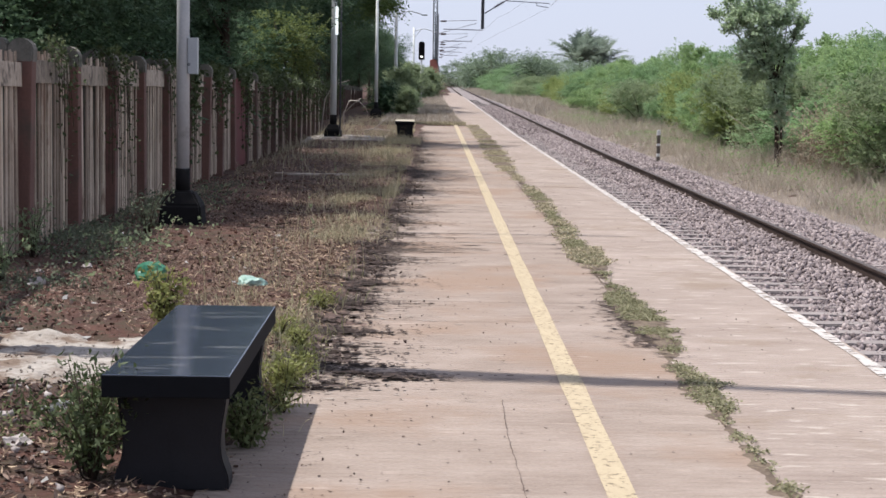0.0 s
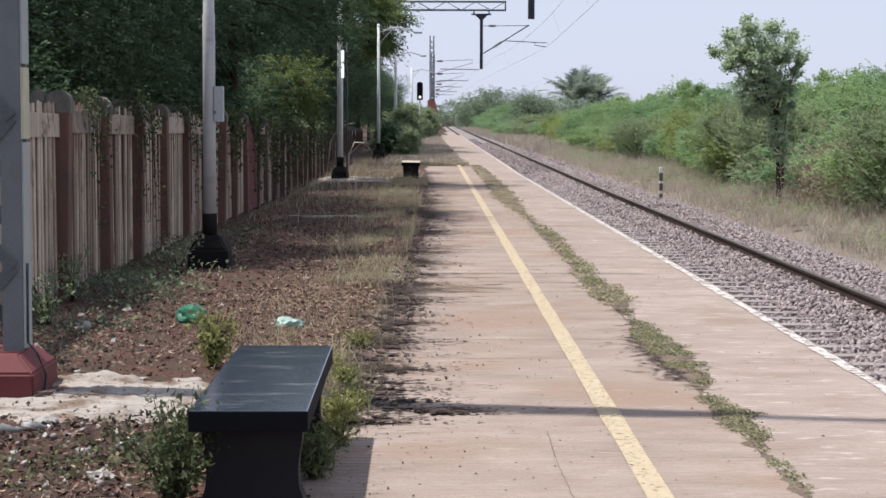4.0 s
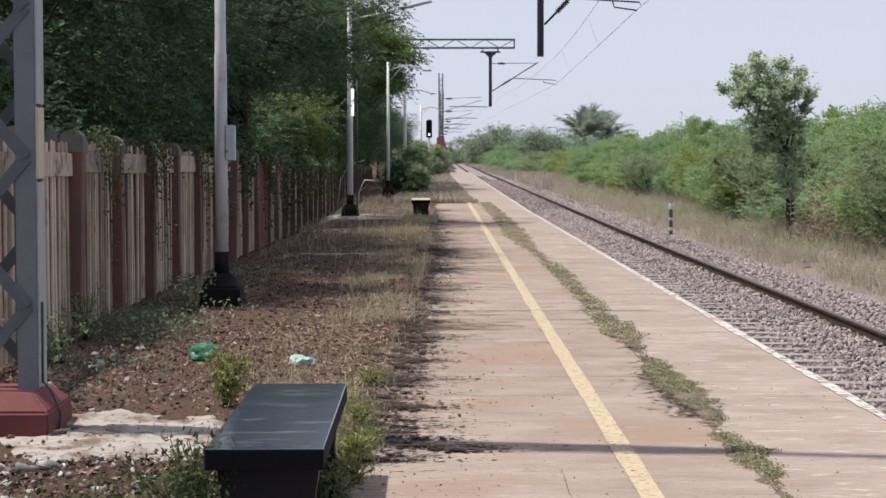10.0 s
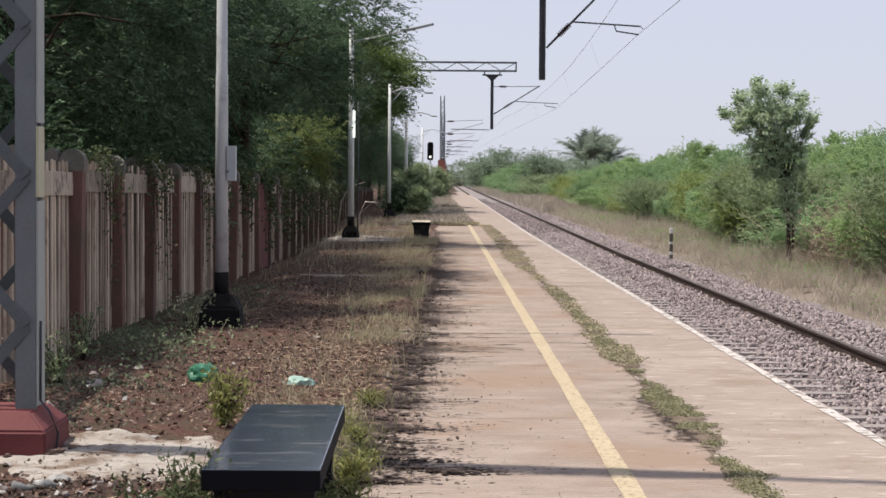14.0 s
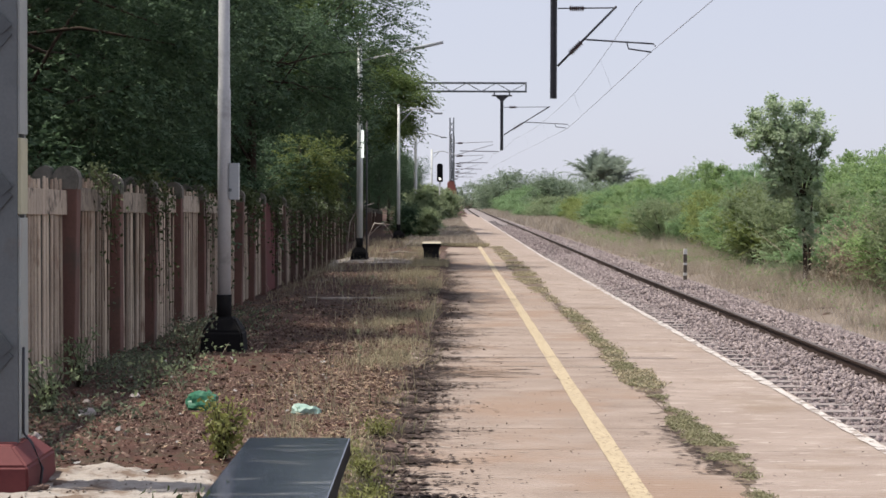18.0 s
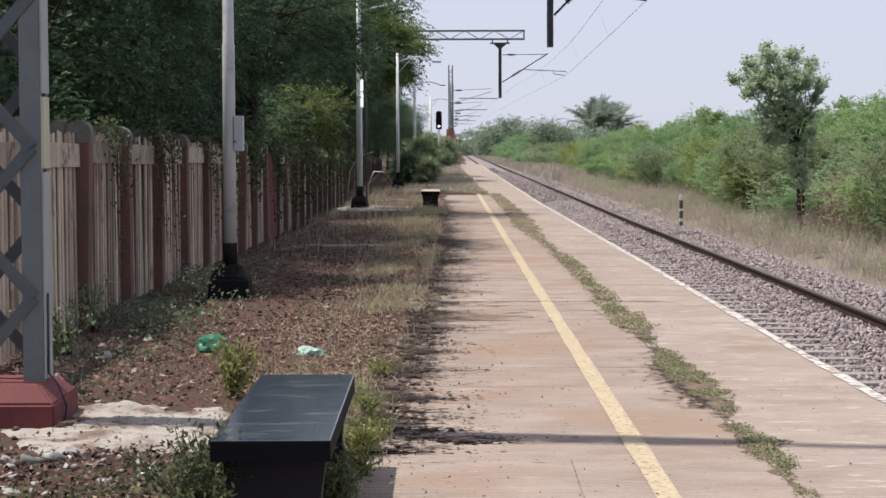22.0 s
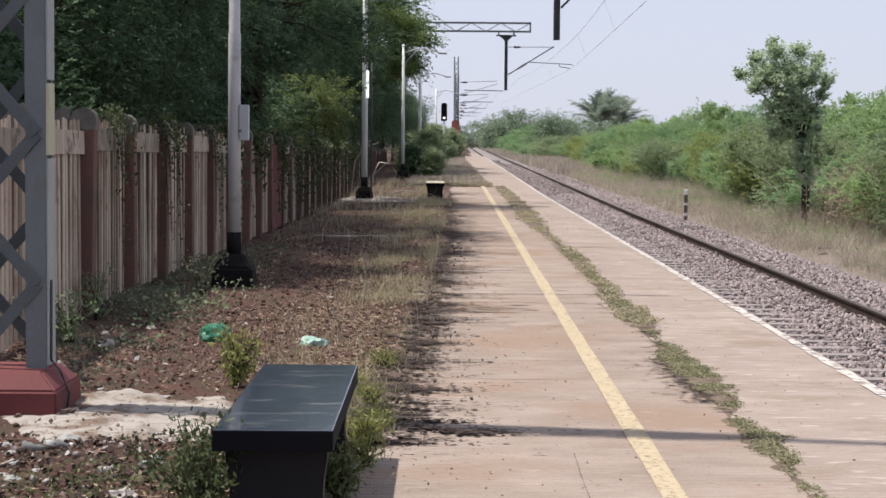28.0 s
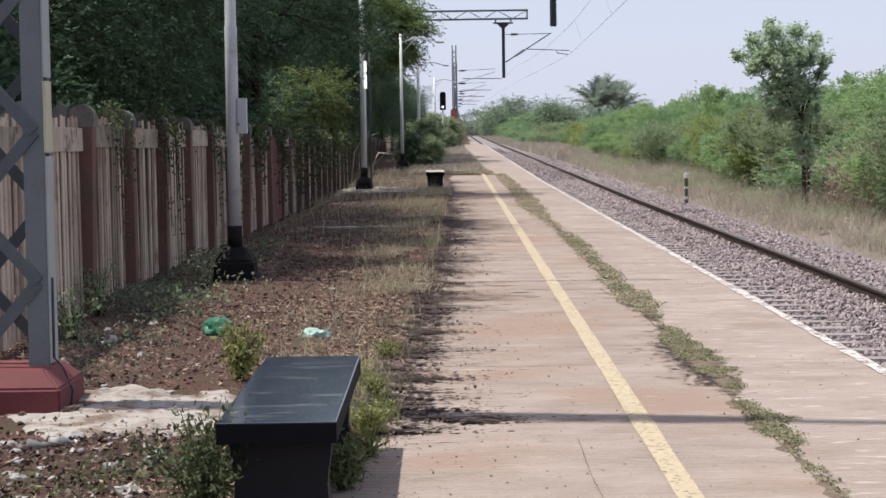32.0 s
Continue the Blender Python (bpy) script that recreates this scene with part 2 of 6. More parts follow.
LIME = surface("white_lime_spill", ((0.216, 0.188, 0.164), (0.44, 0.404, 0.364)), 7, 40, 0.95, 1.0, stain=(0.17, 0.125, 0.095), stain_scale=4, stain_at=0.49, bump_dist=0.03, stretch=(1, 2.5, 1))
GRASS_GREEN = surface("green_grass", ((0.06, 0.085, 0.03), (0.115, 0.145, 0.06), (0.19, 0.19, 0.1)), 4, 30, 0.8, 0, island=True, spread=0.9, translucent=0.3)
JOINT_WEED = surface("joint_weed_leaf", ((0.138, 0.144, 0.075), (0.24, 0.235, 0.135), (0.398, 0.355, 0.25)), 4, 30, 0.8, 0, island=True, spread=0.9, translucent=0.3)
STRAW = surface("pale_straw", ((0.216, 0.189, 0.13), (0.367, 0.324, 0.216), (0.54, 0.486, 0.356)), 2, 30, 0.85, 0, island=True, spread=0.9, translucent=0.3)
VERGE_GRASS = surface("dull_verge_grass", ((0.19, 0.196, 0.115), (0.359, 0.323, 0.208), (0.604, 0.532, 0.374)), 2, 30, 0.85, 0, island=True, spread=0.9, translucent=0.3)
GRASS_DRY = surface("dry_grass", ((0.253, 0.217, 0.17), (0.407, 0.352, 0.288), (0.55, 0.487, 0.412)), 2, 30, 0.85, 0, island=True, spread=0.9, translucent=0.3)
LEAF_DARK = surface("dark_tree_leaf", ((0.043, 0.075, 0.0447), (0.0703, 0.119, 0.066), (0.107, 0.171, 0.0905)), 0.5, 5, 0.75, 0, island=True, spread=0.34, translucent=0.34, spec=0.25, share=0.22)
# Brighter copy of the tree leaf, with sunlight put into its colour.
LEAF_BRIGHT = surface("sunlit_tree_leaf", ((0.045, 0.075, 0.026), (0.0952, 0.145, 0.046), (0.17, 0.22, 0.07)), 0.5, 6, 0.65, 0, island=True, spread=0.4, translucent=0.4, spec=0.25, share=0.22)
LEAF_SCRUB = surface("feathery_scrub_leaf", ((0.188, 0.279, 0.128), (0.259, 0.37, 0.166), (0.343, 0.463, 0.215)), 0.3, 5, 0.7, 0, island=True, spread=0.34, translucent=0.5, spec=0.2, share=0.22)
LEAF_DEEP = surface("deep_scrub_leaf", ((0.155, 0.246, 0.129), (0.218, 0.333, 0.168), (0.287, 0.414, 0.217)), 0.3, 5, 0.7, 0, island=True, spread=0.34, translucent=0.5, spec=0.2, share=0.22)
LEAF_LIME = surface("yellowish_scrub_leaf", ((0.183, 0.234, 0.0806), (0.24, 0.295, 0.104), (0.3, 0.35, 0.138)), 0.3, 5, 0.7, 0, island=True, spread=0.34, translucent=0.5, spec=0.2, share=0.22)
LEAF_GREY = surface("grey_green_leaf", ((0.175, 0.231, 0.125), (0.24, 0.299, 0.168), (0.313, 0.372, 0.222)), 0.6, 6, 0.6, 0, island=True, spread=0.34, translucent=0.5, spec=0.25, share=0.22)
LEAF_YOUNG = surface("young_tree_leaf", ((0.232, 0.31, 0.19), (0.382, 0.476, 0.308), (0.573, 0.649, 0.49)), 0.6, 6, 0.6, 0, island=True, spread=0.9, translucent=0.5, spec=0.3)
# Colour of the shade streaks laid over the platform.
SHADE_STREAK = surface("leaf_shade_streak", ((0.055, 0.04, 0.033), (0.12, 0.09, 0.073)), 3, 40, 0.95, 0.3, spread=0.5)
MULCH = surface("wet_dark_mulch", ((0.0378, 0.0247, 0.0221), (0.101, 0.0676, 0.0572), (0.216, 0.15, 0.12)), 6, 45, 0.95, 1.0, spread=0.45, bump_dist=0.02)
# Distance haze is mixed into the palm and far leaf colours.
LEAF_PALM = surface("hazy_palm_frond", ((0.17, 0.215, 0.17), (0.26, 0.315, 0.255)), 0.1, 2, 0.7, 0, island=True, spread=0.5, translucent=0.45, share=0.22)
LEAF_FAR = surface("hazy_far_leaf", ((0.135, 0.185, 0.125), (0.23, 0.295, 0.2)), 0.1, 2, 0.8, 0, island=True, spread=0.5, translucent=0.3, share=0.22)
LEAF_YELLOW = surface("yellow_green_weed_leaf", ((0.16, 0.186, 0.0553), (0.307, 0.311, 0.111)), 2, 20, 0.6, 0, island=True, spread=0.9, translucent=0.35)
# Yellow leaf colour that carries sunlight for the low tree.
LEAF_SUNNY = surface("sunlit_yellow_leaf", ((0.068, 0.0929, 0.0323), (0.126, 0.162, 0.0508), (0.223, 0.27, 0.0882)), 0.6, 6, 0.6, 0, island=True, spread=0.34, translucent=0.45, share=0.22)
WEED_GREY = surface("dusty_grey_weed_leaf", ((0.075, 0.095, 0.06), (0.12, 0.145, 0.095), (0.19, 0.21, 0.15)), 2, 20, 0.75, 0, island=True, spread=0.9, translucent=0.3)
WEED_DARK = surface("dark_weed_leaf", ((0.033, 0.0475, 0.022), (0.066, 0.09, 0.0374), (0.121, 0.15, 0.066)), 2, 20, 0.6, 0, island=True, spread=0.9, translucent=0.3)
PLATE = surface("faded_cream_plate", ((0.4, 0.38, 0.26), (0.52, 0.5, 0.36)), 8, 50, 0.6, 0.05)
LITTER = surface("dead_leaf", ((0.0571, 0.0341, 0.028), (0.114, 0.0707, 0.0572), (0.217, 0.147, 0.117), (0.48, 0.391, 0.32)), 2, 30, 0.9, 0, island=True, spread=0.95)
STRAW_LITTER = surface("faded_straw_litter", ((0.133, 0.0866, 0.0616), (0.281, 0.201, 0.139), (0.501, 0.389, 0.277)), 2, 30, 0.9, 0, island=True, spread=0.9)
CHIP_DARK = surface("black_mulch_chip", ((0.012, 0.008, 0.007), (0.04, 0.027, 0.023), (0.12, 0.085, 0.07)), 2, 30, 0.95, 0, island=True, spread=0.95)
LITTER_DARK = surface("dark_mulch_and_shade", ((0.015, 0.01, 0.009), (0.05, 0.033, 0.027), (0.13, 0.09, 0.07)), 2, 30, 0.95, 0, island=True, spread=0.95)
BARK = surface("tree_bark", ((0.0292, 0.0208, 0.015), (0.0715, 0.052, 0.0394)), 5, 40, 0.95, 0.6, stretch=(1, 1, 0.3))
BRUSH_DRY = surface("rusty_dead_leaf", ((0.18, 0.137, 0.0978), (0.306, 0.247, 0.184), (0.414, 0.378, 0.299)), 2, 30, 0.85, 0, island=True, spread=0.9, translucent=0.3)
DRYWOOD = surface("pale_dead_twig", ((0.25, 0.2, 0.15), (0.4, 0.34, 0.27)), 5, 40, 0.9, 0.3)
BAG_GREEN = surface("green_polythene", ((0.035, 0.165, 0.1), (0.085, 0.27, 0.17)), 8, 40, 0.35, 0.3, translucent=0.3)
PAPER = surface("grimy_white_scrap", ((0.21, 0.203, 0.195), (0.36, 0.352, 0.338)), 6, 40, 0.8, 0.2, island=True)
RUBBLE = surface("grey_rubble", ((0.132, 0.113, 0.11), (0.374, 0.335, 0.319)), 6, 50, 0.95, 0.4, island=True)
CERAMIC = surface("brown_insulator", ((0.05, 0.03, 0.03), (0.09, 0.05, 0.05)), 6, 40, 0.3, 0)
WIRE = surface("weathered_wire_hazy_bracket", ((0.22, 0.22, 0.25), (0.3, 0.3, 0.33)), 6, 40, 0.6, 0)
HUT_RED = surface("faded_red_paint", ((0.3, 0.11, 0.085), (0.4, 0.17, 0.13)), 1.5, 20, 0.9, 0.2)
TAN_SOIL = surface("dry_tan_soil", ((0.108, 0.0857, 0.0706), (0.163, 0.133, 0.11), (0.226, 0.19, 0.159)), 0.8, 15, 0.95, 0.6, stain=(0.12, 0.105, 0.07), stain_scale=0.7, stain_at=0.56, bump_dist=0.03)
POST_OLD = surface("weathered_dark_post", ((0.1, 0.085, 0.07), (0.2, 0.17, 0.14)), 9, 60, 0.9, 0.3)
SIGN_WHITE = surface("white_band_paint", ((0.7, 0.69, 0.66), (0.82, 0.81, 0.78)), 5, 50, 0.8, 0.1)


# ---- mesh helpers ----
def mesh_of(name, bm, material):
    me = bpy.data.meshes.new(name)
    bm.to_mesh(me)
    bm.free()
    for m in material if isinstance(material, (list, tuple)) else (material,):
        me.materials.append(m)
    return me


def part(name, bm, material, parent=None, label=""):
    """Links a bmesh, or a finished mesh, as one mesh object under a thing."""
    me = bm if isinstance(bm, bpy.types.Mesh) else mesh_of(name, bm, material)
    ob = new(name, me)
    if parent:
        ob.parent = parent
    return tagged(ob, label)


def thing(name, at, label, category, group="", kind="", turn=0.0):
    ob = new(name)
    ob.matrix_basis = pose(*at, 0, 0, turn)
    return tagged(ob, label, category, group, kind)


def box(bm, x0, x1, y0, y1, z0, z1, bevel=0.0, mat=0):
    vs = [bm.verts.new((x, y, z)) for z in (z0, z1) for x, y in ((x0, y0), (x1, y0), (x1, y1), (x0, y1))]
    fs = [bm.faces.new([vs[i] for i in f]) for f in ((3, 2, 1, 0), (4, 5, 6, 7), (0, 1, 5, 4), (1, 2, 6, 5), (2, 3, 7, 6), (3, 0, 4, 7))]
    for f in fs:
        f.material_index = mat
    if bevel:
        es = list({e for f in fs for e in f.edges})
        bmesh.ops.bevel(bm, geom=es, offset=bevel, segments=2, affect="EDGES", profile=0.6)
    return bm


def tube(bm, points, radii, sides=10, cap=True, mat=0):
    """A round bar along points."""
    rings = []
    pts = [Vector(p) for p in points]
    if isinstance(radii, (int, float)):
        radii = [radii] * len(pts)
    for i, p in enumerate(pts):
        d = (pts[min(i + 1, len(pts) - 1)] - pts[max(i - 1, 0)]).normalized()
        a = d.orthogonal().normalized() if abs(d.z) < 0.95 else Vector((1, 0, 0))
        a = (a - d * a.dot(d)).normalized()
        b = d.cross(a)
        rings.append([bm.verts.new(p + radii[i] * (math.cos(k) * a + math.sin(k) * b)) for k in (2 * math.pi * s / sides for s in range(sides))])
    for r, q in zip(rings, rings[1:]):
        for s in range(sides):
            f = bm.faces.new((r[s], r[(s + 1) % sides], q[(s + 1) % sides], q[s]))
            f.smooth = True
            f.material_index = mat
    if cap:
        bm.faces.new(rings[0][::-1]).material_index = mat
        bm.faces.new(rings[-1]).material_index = mat
    return bm


def extrude_outline(bm, outline, axis, a, b, bevel=0.0):
    """A solid from an outline in two axes, drawn out along the third (0 x, 1 y, 2 z) from a to b."""
    def put(u, v, w):
        c = [u, v]
        c.insert(axis, w)
        return bm.verts.new(c)
    lo, hi = [put(u, v, a) for u, v in outline], [put(u, v, b) for u, v in outline]
    n = len(lo)
    fs = [bm.faces.new(lo), bm.faces.new(hi[::-1])]
    for i in range(n):
        fs.append(bm.faces.new((lo[i], hi[i], hi[(i + 1) % n], lo[(i + 1) % n])))
    bmesh.ops.recalc_face_normals(bm, faces=fs)
    if bevel:
        bmesh.ops.bevel(bm, geom=list({e for f in fs for e in f.edges}), offset=bevel, segments=2, affect="EDGES")
    return bm


def mesh_from(name, verts, faces, material, smooth=False):
    """A mesh from arrays: verts (n, 3) and faces (m, 3 or 4)."""
    verts, faces = np.asarray(verts, np.float32), np.asarray(faces, np.int32)
    k = faces.shape[1]
    me = bpy.data.meshes.new(name)
    me.vertices.add(len(verts))
    me.vertices.foreach_set("co", verts.ravel())
    me.loops.add(faces.size)
    me.loops.foreach_set("vertex_index", faces.ravel())
    me.polygons.add(len(faces))
    me.polygons.foreach_set("loop_start", np.arange(0, faces.size, k, dtype=np.int32))
    if smooth:
        me.polygons.foreach_set("use_smooth", np.ones(len(faces), bool))
    me.materials.append(material)
    me.update(calc_edges=True)
    return me


def unit(v):
    return v / (np.linalg.norm(v, axis=1, keepdims=True) + 1e-9)


def leaves(name, centres, size, material, rng, slim=0.45, droop=0.0, up=0.35, flat=1.0):
    """Many small folded leaves, each four corners, turned every way."""
    n = len(centres)
    along = unit(rng.normal(size=(n, 3)) * [1, 1, flat] + [0, 0, -droop])
    side = unit(np.cross(along, unit(rng.normal(size=(n, 3)) + [0, 0, up])))
    fold = np.cross(along, side)
    s = size * rng.uniform(0.6, 1.35, (n, 1))
    v = np.stack([centres - along * s * 0.5, centres + side * s * slim * 0.5 + fold * s * 0.08, centres + along * s * 0.5, centres - side * s * slim * 0.5 + fold * s * 0.08], 1)
    return mesh_from(name, v.reshape(-1, 3), np.arange(4 * n).reshape(n, 4), material)


def blades(name, feet, height, width, material, rng, lean=0.4):
    """Grass: bent blades of two quads each."""
    n = len(feet)
    h = height * rng.uniform(0.5, 1.3, (n, 1))
    a = rng.uniform(0, 2 * np.pi, n)
    side = np.stack([np.cos(a), np.sin(a), 0 * a], 1) * width * rng.uniform(0.6, 1.3, (n, 1)) / 2
    b = rng.uniform(0, 2 * np.pi, n)
    out = np.stack([np.cos(b), np.sin(b), 0 * b], 1) * lean * h * rng.uniform(0.2, 1.2, (n, 1))
    up = np.array([0, 0, 1.0])
    mid, tip = feet + up * h * 0.55 + out * 0.35, feet + up * h * 0.95 + out
    v = np.stack([feet - side, feet + side, mid + side * 0.8, mid - side * 0.8, tip + side * 0.15, tip - side * 0.15], 1)
    k = 6 * np.arange(n)[:, None]
    f = np.concatenate([k + [0, 1, 2, 3], k + [3, 2, 4, 5]], 0)
    return mesh_from(name, v.reshape(-1, 3), f, material)


def fbm(x, y, s, octaves=3, seed=0.0):
    """Smooth noise of the plane, about -1 to 1."""
    out, amp = np.zeros_like(x, float), 1.0
    rng = np.random.default_rng(int(seed * 977) + 5)
    for o in range(octaves):
        for _ in range(3):
            a, p = rng.uniform(0, 2 * np.pi), rng.uniform(0, 2 * np.pi)
            f = s * 2 ** o * rng.uniform(0.7, 1.3)
            out = out + amp * np.sin(f * (x * np.cos(a) + y * np.sin(a)) + p + 0.8 * np.sin(f * 0.7 * (y * np.cos(a) - x * np.sin(a)) + p * 2)) / 3
        amp *= 0.55
    return out


def streaks(name, x, y, z, wide, deep, material, rng):
    """Thin flat slivers of dirt lying across the platform."""
    n = len(x)
    u = np.array([-1, -0.45, 0.4, 1, 0.5, -0.35])[None] * wide[:, None] * rng.uniform(0.75, 1.2, (n, 6))
    w = np.array([0, -1, -0.8, 0, 1, 0.9])[None] * deep[:, None] * rng.uniform(0.4, 1.3, (n, 6))
    sl = rng.uniform(-0.25, 0.25, (n, 1))
    v = np.stack([x[:, None] + u, y[:, None] + w + u * sl, np.repeat(z[:, None], 6, 1)], -1)
    k = 6 * np.arange(n)[:, None]
    return mesh_from(name, v.reshape(-1, 3), np.concatenate([k + [0, 1, 4, 5], k + [1, 2, 3, 4]], 0), material)


def sheet(name, xs, ys, height, material):
    """A ground sheet over the grid of xs and ys."""
    gx, gy = np.meshgrid(xs, ys)
    z = height(gx, gy)
    v = np.stack([gx, gy, z], -1).reshape(-1, 3)
    nx, ny = len(xs), len(ys)
    i = (np.arange(ny - 1)[:, None] * nx + np.arange(nx - 1)[None]).reshape(-1, 1)
    return mesh_from(name, v, i + [0, 1, nx + 1, nx], material, True)


def smooth(a, b, x):
    t = np.clip((x - a) / (b - a), 0, 1)
    return t * t * (3 - 2 * t)


def sprays(name, origins, outward, length, per, leaf, material, rng, droop=0.5, slim=0.42, tilt=0.5):
    """Leafy twigs: per leaves along each drooping spray, in two ranks, faces turned up."""
    n = len(origins)
    d = unit(outward + rng.normal(0, 0.45, (n, 3)))
    ln = length * rng.uniform(0.6, 1.3, (n, 1))
    up = np.array([0, 0, 1.0])
    side = unit(np.cross(d, up + rng.normal(0, 0.25, (n, 3))))
    vs = []
    for k in range(per):
        q = (k + 0.6) / per
        c = origins + d * ln * q - up * droop * ln * q * q
        sg = 1 if k % 2 else -1
        along = unit(d * 0.55 + side * sg * 0.9 - up * (0.15 + droop * 0.5 * q) + rng.normal(0, 0.22, (n, 3)))
        wide = unit(np.cross(along, up + rng.normal(0, tilt, (n, 3))))
        s = leaf * rng.uniform(0.65, 1.3, (n, 1))
        tip = c + along * s
        mid = c + along * s * 0.5
        fold = -up * s * 0.05
        vs.append(np.stack([c, mid + wide * s * slim * 0.5 + fold, tip, mid - wide * s * slim * 0.5 + fold], 1))
    v = np.concatenate(vs, 0)
    m = len(v)
    return mesh_from(name, v.reshape(-1, 3), np.arange(4 * m).reshape(m, 4), material)


def stones(name, x, y, z, r, material, rng):
    """Many small broken stones of eight faces each, lying every way."""
    n = len(x)
    base = np.array([(1, 0, 0), (-1, 0, 0), (0, 1, 0), (0, -1, 0), (0, 0, 1), (0, 0, -1)], float)
    tri = np.array([(0, 2, 4), (2, 1, 4), (1, 3, 4), (3, 0, 4), (2, 0, 5), (1, 2, 5), (3, 1, 5), (0, 3, 5)])
    off = base[None] * rng.uniform(0.6, 1.25, (n, 6, 1)) + rng.normal(0, 0.22, (n, 6, 3))
    q = rng.normal(size=(n, 4))
    q /= np.linalg.norm(q, axis=1, keepdims=True)
    w, i, j, k = q.T
    turn = np.stack([np.stack([1 - 2 * (j * j + k * k), 2 * (i * j - k * w), 2 * (i * k + j * w)], 1), np.stack([2 * (i * j + k * w), 1 - 2 * (i * i + k * k), 2 * (j * k - i * w)], 1), np.stack([2 * (i * k - j * w), 2 * (j * k + i * w), 1 - 2 * (i * i + j * j)], 1)], 1)
    v = np.einsum("nab,nkb->nka", turn, off) * r[:, None, None] + np.stack([x, y, z], 1)[:, None]
    return mesh_from(name, v.reshape(-1, 3), (tri[None] + 6 * np.arange(n)[:, None, None]).reshape(-1, 3), material)


# ---- the large structure ----
PLAT_L, SLAB_R, COPE_L, EDGE = -0.55, 1.628, 1.642, 2.785
SLAB_END = 60.0
RAILS = (3.468, 5.178)
RAIL_Z = -0.455


def verge(y):
    """The ragged line where dirt covers the platform's edge."""
    return np.interp(y, (9, 10.5, 14, 20, 28, 36, 43, 60), (-0.43, -0.38, -0.26, -0.12, 0.03, 0.07, 0.06, 0.25))


def ground_z(x, y):
    n1, n2 = fbm(x, y, 1.4, 4, 1), fbm(x, y, 6.0, 3, 2)
    # The finer noise shapes fingers of mulch and of leaf shade along the edge.
    b = verge(y) + 0.09 * fbm(x * 0.3, y, 2.1, 4, 3) + 0.06 * fbm(x * 0.15, y, 9.0, 3, 33) + 0.05 * fbm(x, y, 19.0, 3, 34)
    b = np.where(y < 10, b - 0.1 * (1 - smooth(8.6, 10, y)), b)
    z = np.clip((b - x) * 0.12, -0.07, 0.022) + np.where(x < b, 0.012 * n1 + 0.006 * n2, 0)
    z = z - 0.0105 * np.clip(y - 16, 0, 70) * (1 - smooth(-3.0, -2.2, x))
    far = smooth(58, 62, y) * (1 - smooth(1.45, 1.62, x))
    z = np.where(y > 58, z * (1 - far) + far * (0.015 + 0.02 * n1), z)
    z = z * (1 - smooth(2.5, 2.66, x)) + smooth(2.5, 2.66, x) * -0.86
    right = smooth(6.5, 7.6, x)
    z = z * (1 - right) + right * (-0.68 + 0.06 * n1 + 0.02 * n2 + 0.3 * smooth(9, 20, x))
    return z


xs = np.concatenate([[-900, -300, -120, -60, -30, -18, -12, -9, -7, -5.5], np.arange(-4.5, -0.8, 0.07), np.arange(-0.8, 0.62, 0.03), [1.2, 1.5, 1.6, 2.0, 2.4, 2.5, 2.58, 2.66, 2.9, 4, 5, 6, 6.5], np.arange(6.8, 9.6, 0.2), [10, 11, 13, 16, 20, 30, 60, 120, 300, 900]])
ys = np.concatenate([[-60, -20, -5, 0, 3], np.arange(5, 26, 0.05), np.arange(26, 62, 0.12), np.arange(62, 110, 1.0), [115, 125, 140, 160, 190, 230, 300, 450, 800, 1600, 3000]])
tagged(new("ground", sheet("ground", xs, ys, ground_z, DIRT)), "reddish brown bare dirt with leaf litter", "ground", kind="structure")

tagged(new("trackside_soil", sheet("trackside_soil", np.concatenate([np.arange(6.9, 11, 0.2), [12, 14, 17, 22, 30, 45, 80]]), np.concatenate([np.arange(10, 110, 0.5), np.arange(110, 420, 10.0)]), lambda x, y: ground_z(x, y) + 0.012, TAN_SOIL)), "dry tan soil verge beside the track", "soil", kind="structure")

# ballast bed, sleepers and rails
bed = sheet("ballast", np.array([2.72, 3.0, 3.4, 4.0, 4.6, 5.2, 5.9, 6.4, 6.8, 7.3]), np.concatenate([np.arange(-5, 70, 0.8), np.arange(70, 400, 10.0)]), lambda x, y: -0.625 + 0.02 * fbm(x, y, 3, 3, 7) - 0.17 * smooth(6.2, 7.1, x) + 0.03 * smooth(5.5, 5.9, x) - 0.06 * (1 - smooth(2.8, 3.2, x)) - 0.05 * (1 - smooth(4.0, 4.6, x)), BALLAST_BED)
tagged(new("ballast_bed", bed), "bed of crushed grey-brown track ballast", "ballast", kind="structure")


def bend(y):
    """How far the line swings to the right beyond the benches."""
    return 0.0062 * np.maximum(0.0, np.asarray(y) - 50.0)


for v in bed.vertices:
    v.co.x += float(bend(v.co.y))


def rail_outline():
    return [(-0.068, 0), (0.068, 0), (0.068, 0.012), (0.012, 0.03), (0.010, 0.125), (0.034, 0.138), (0.035, 0.165), (0.026, 0.172), (-0.026, 0.172), (-0.035, 0.165), (-0.034, 0.138), (-0.010, 0.125), (-0.012, 0.03), (-0.068, 0.012)]


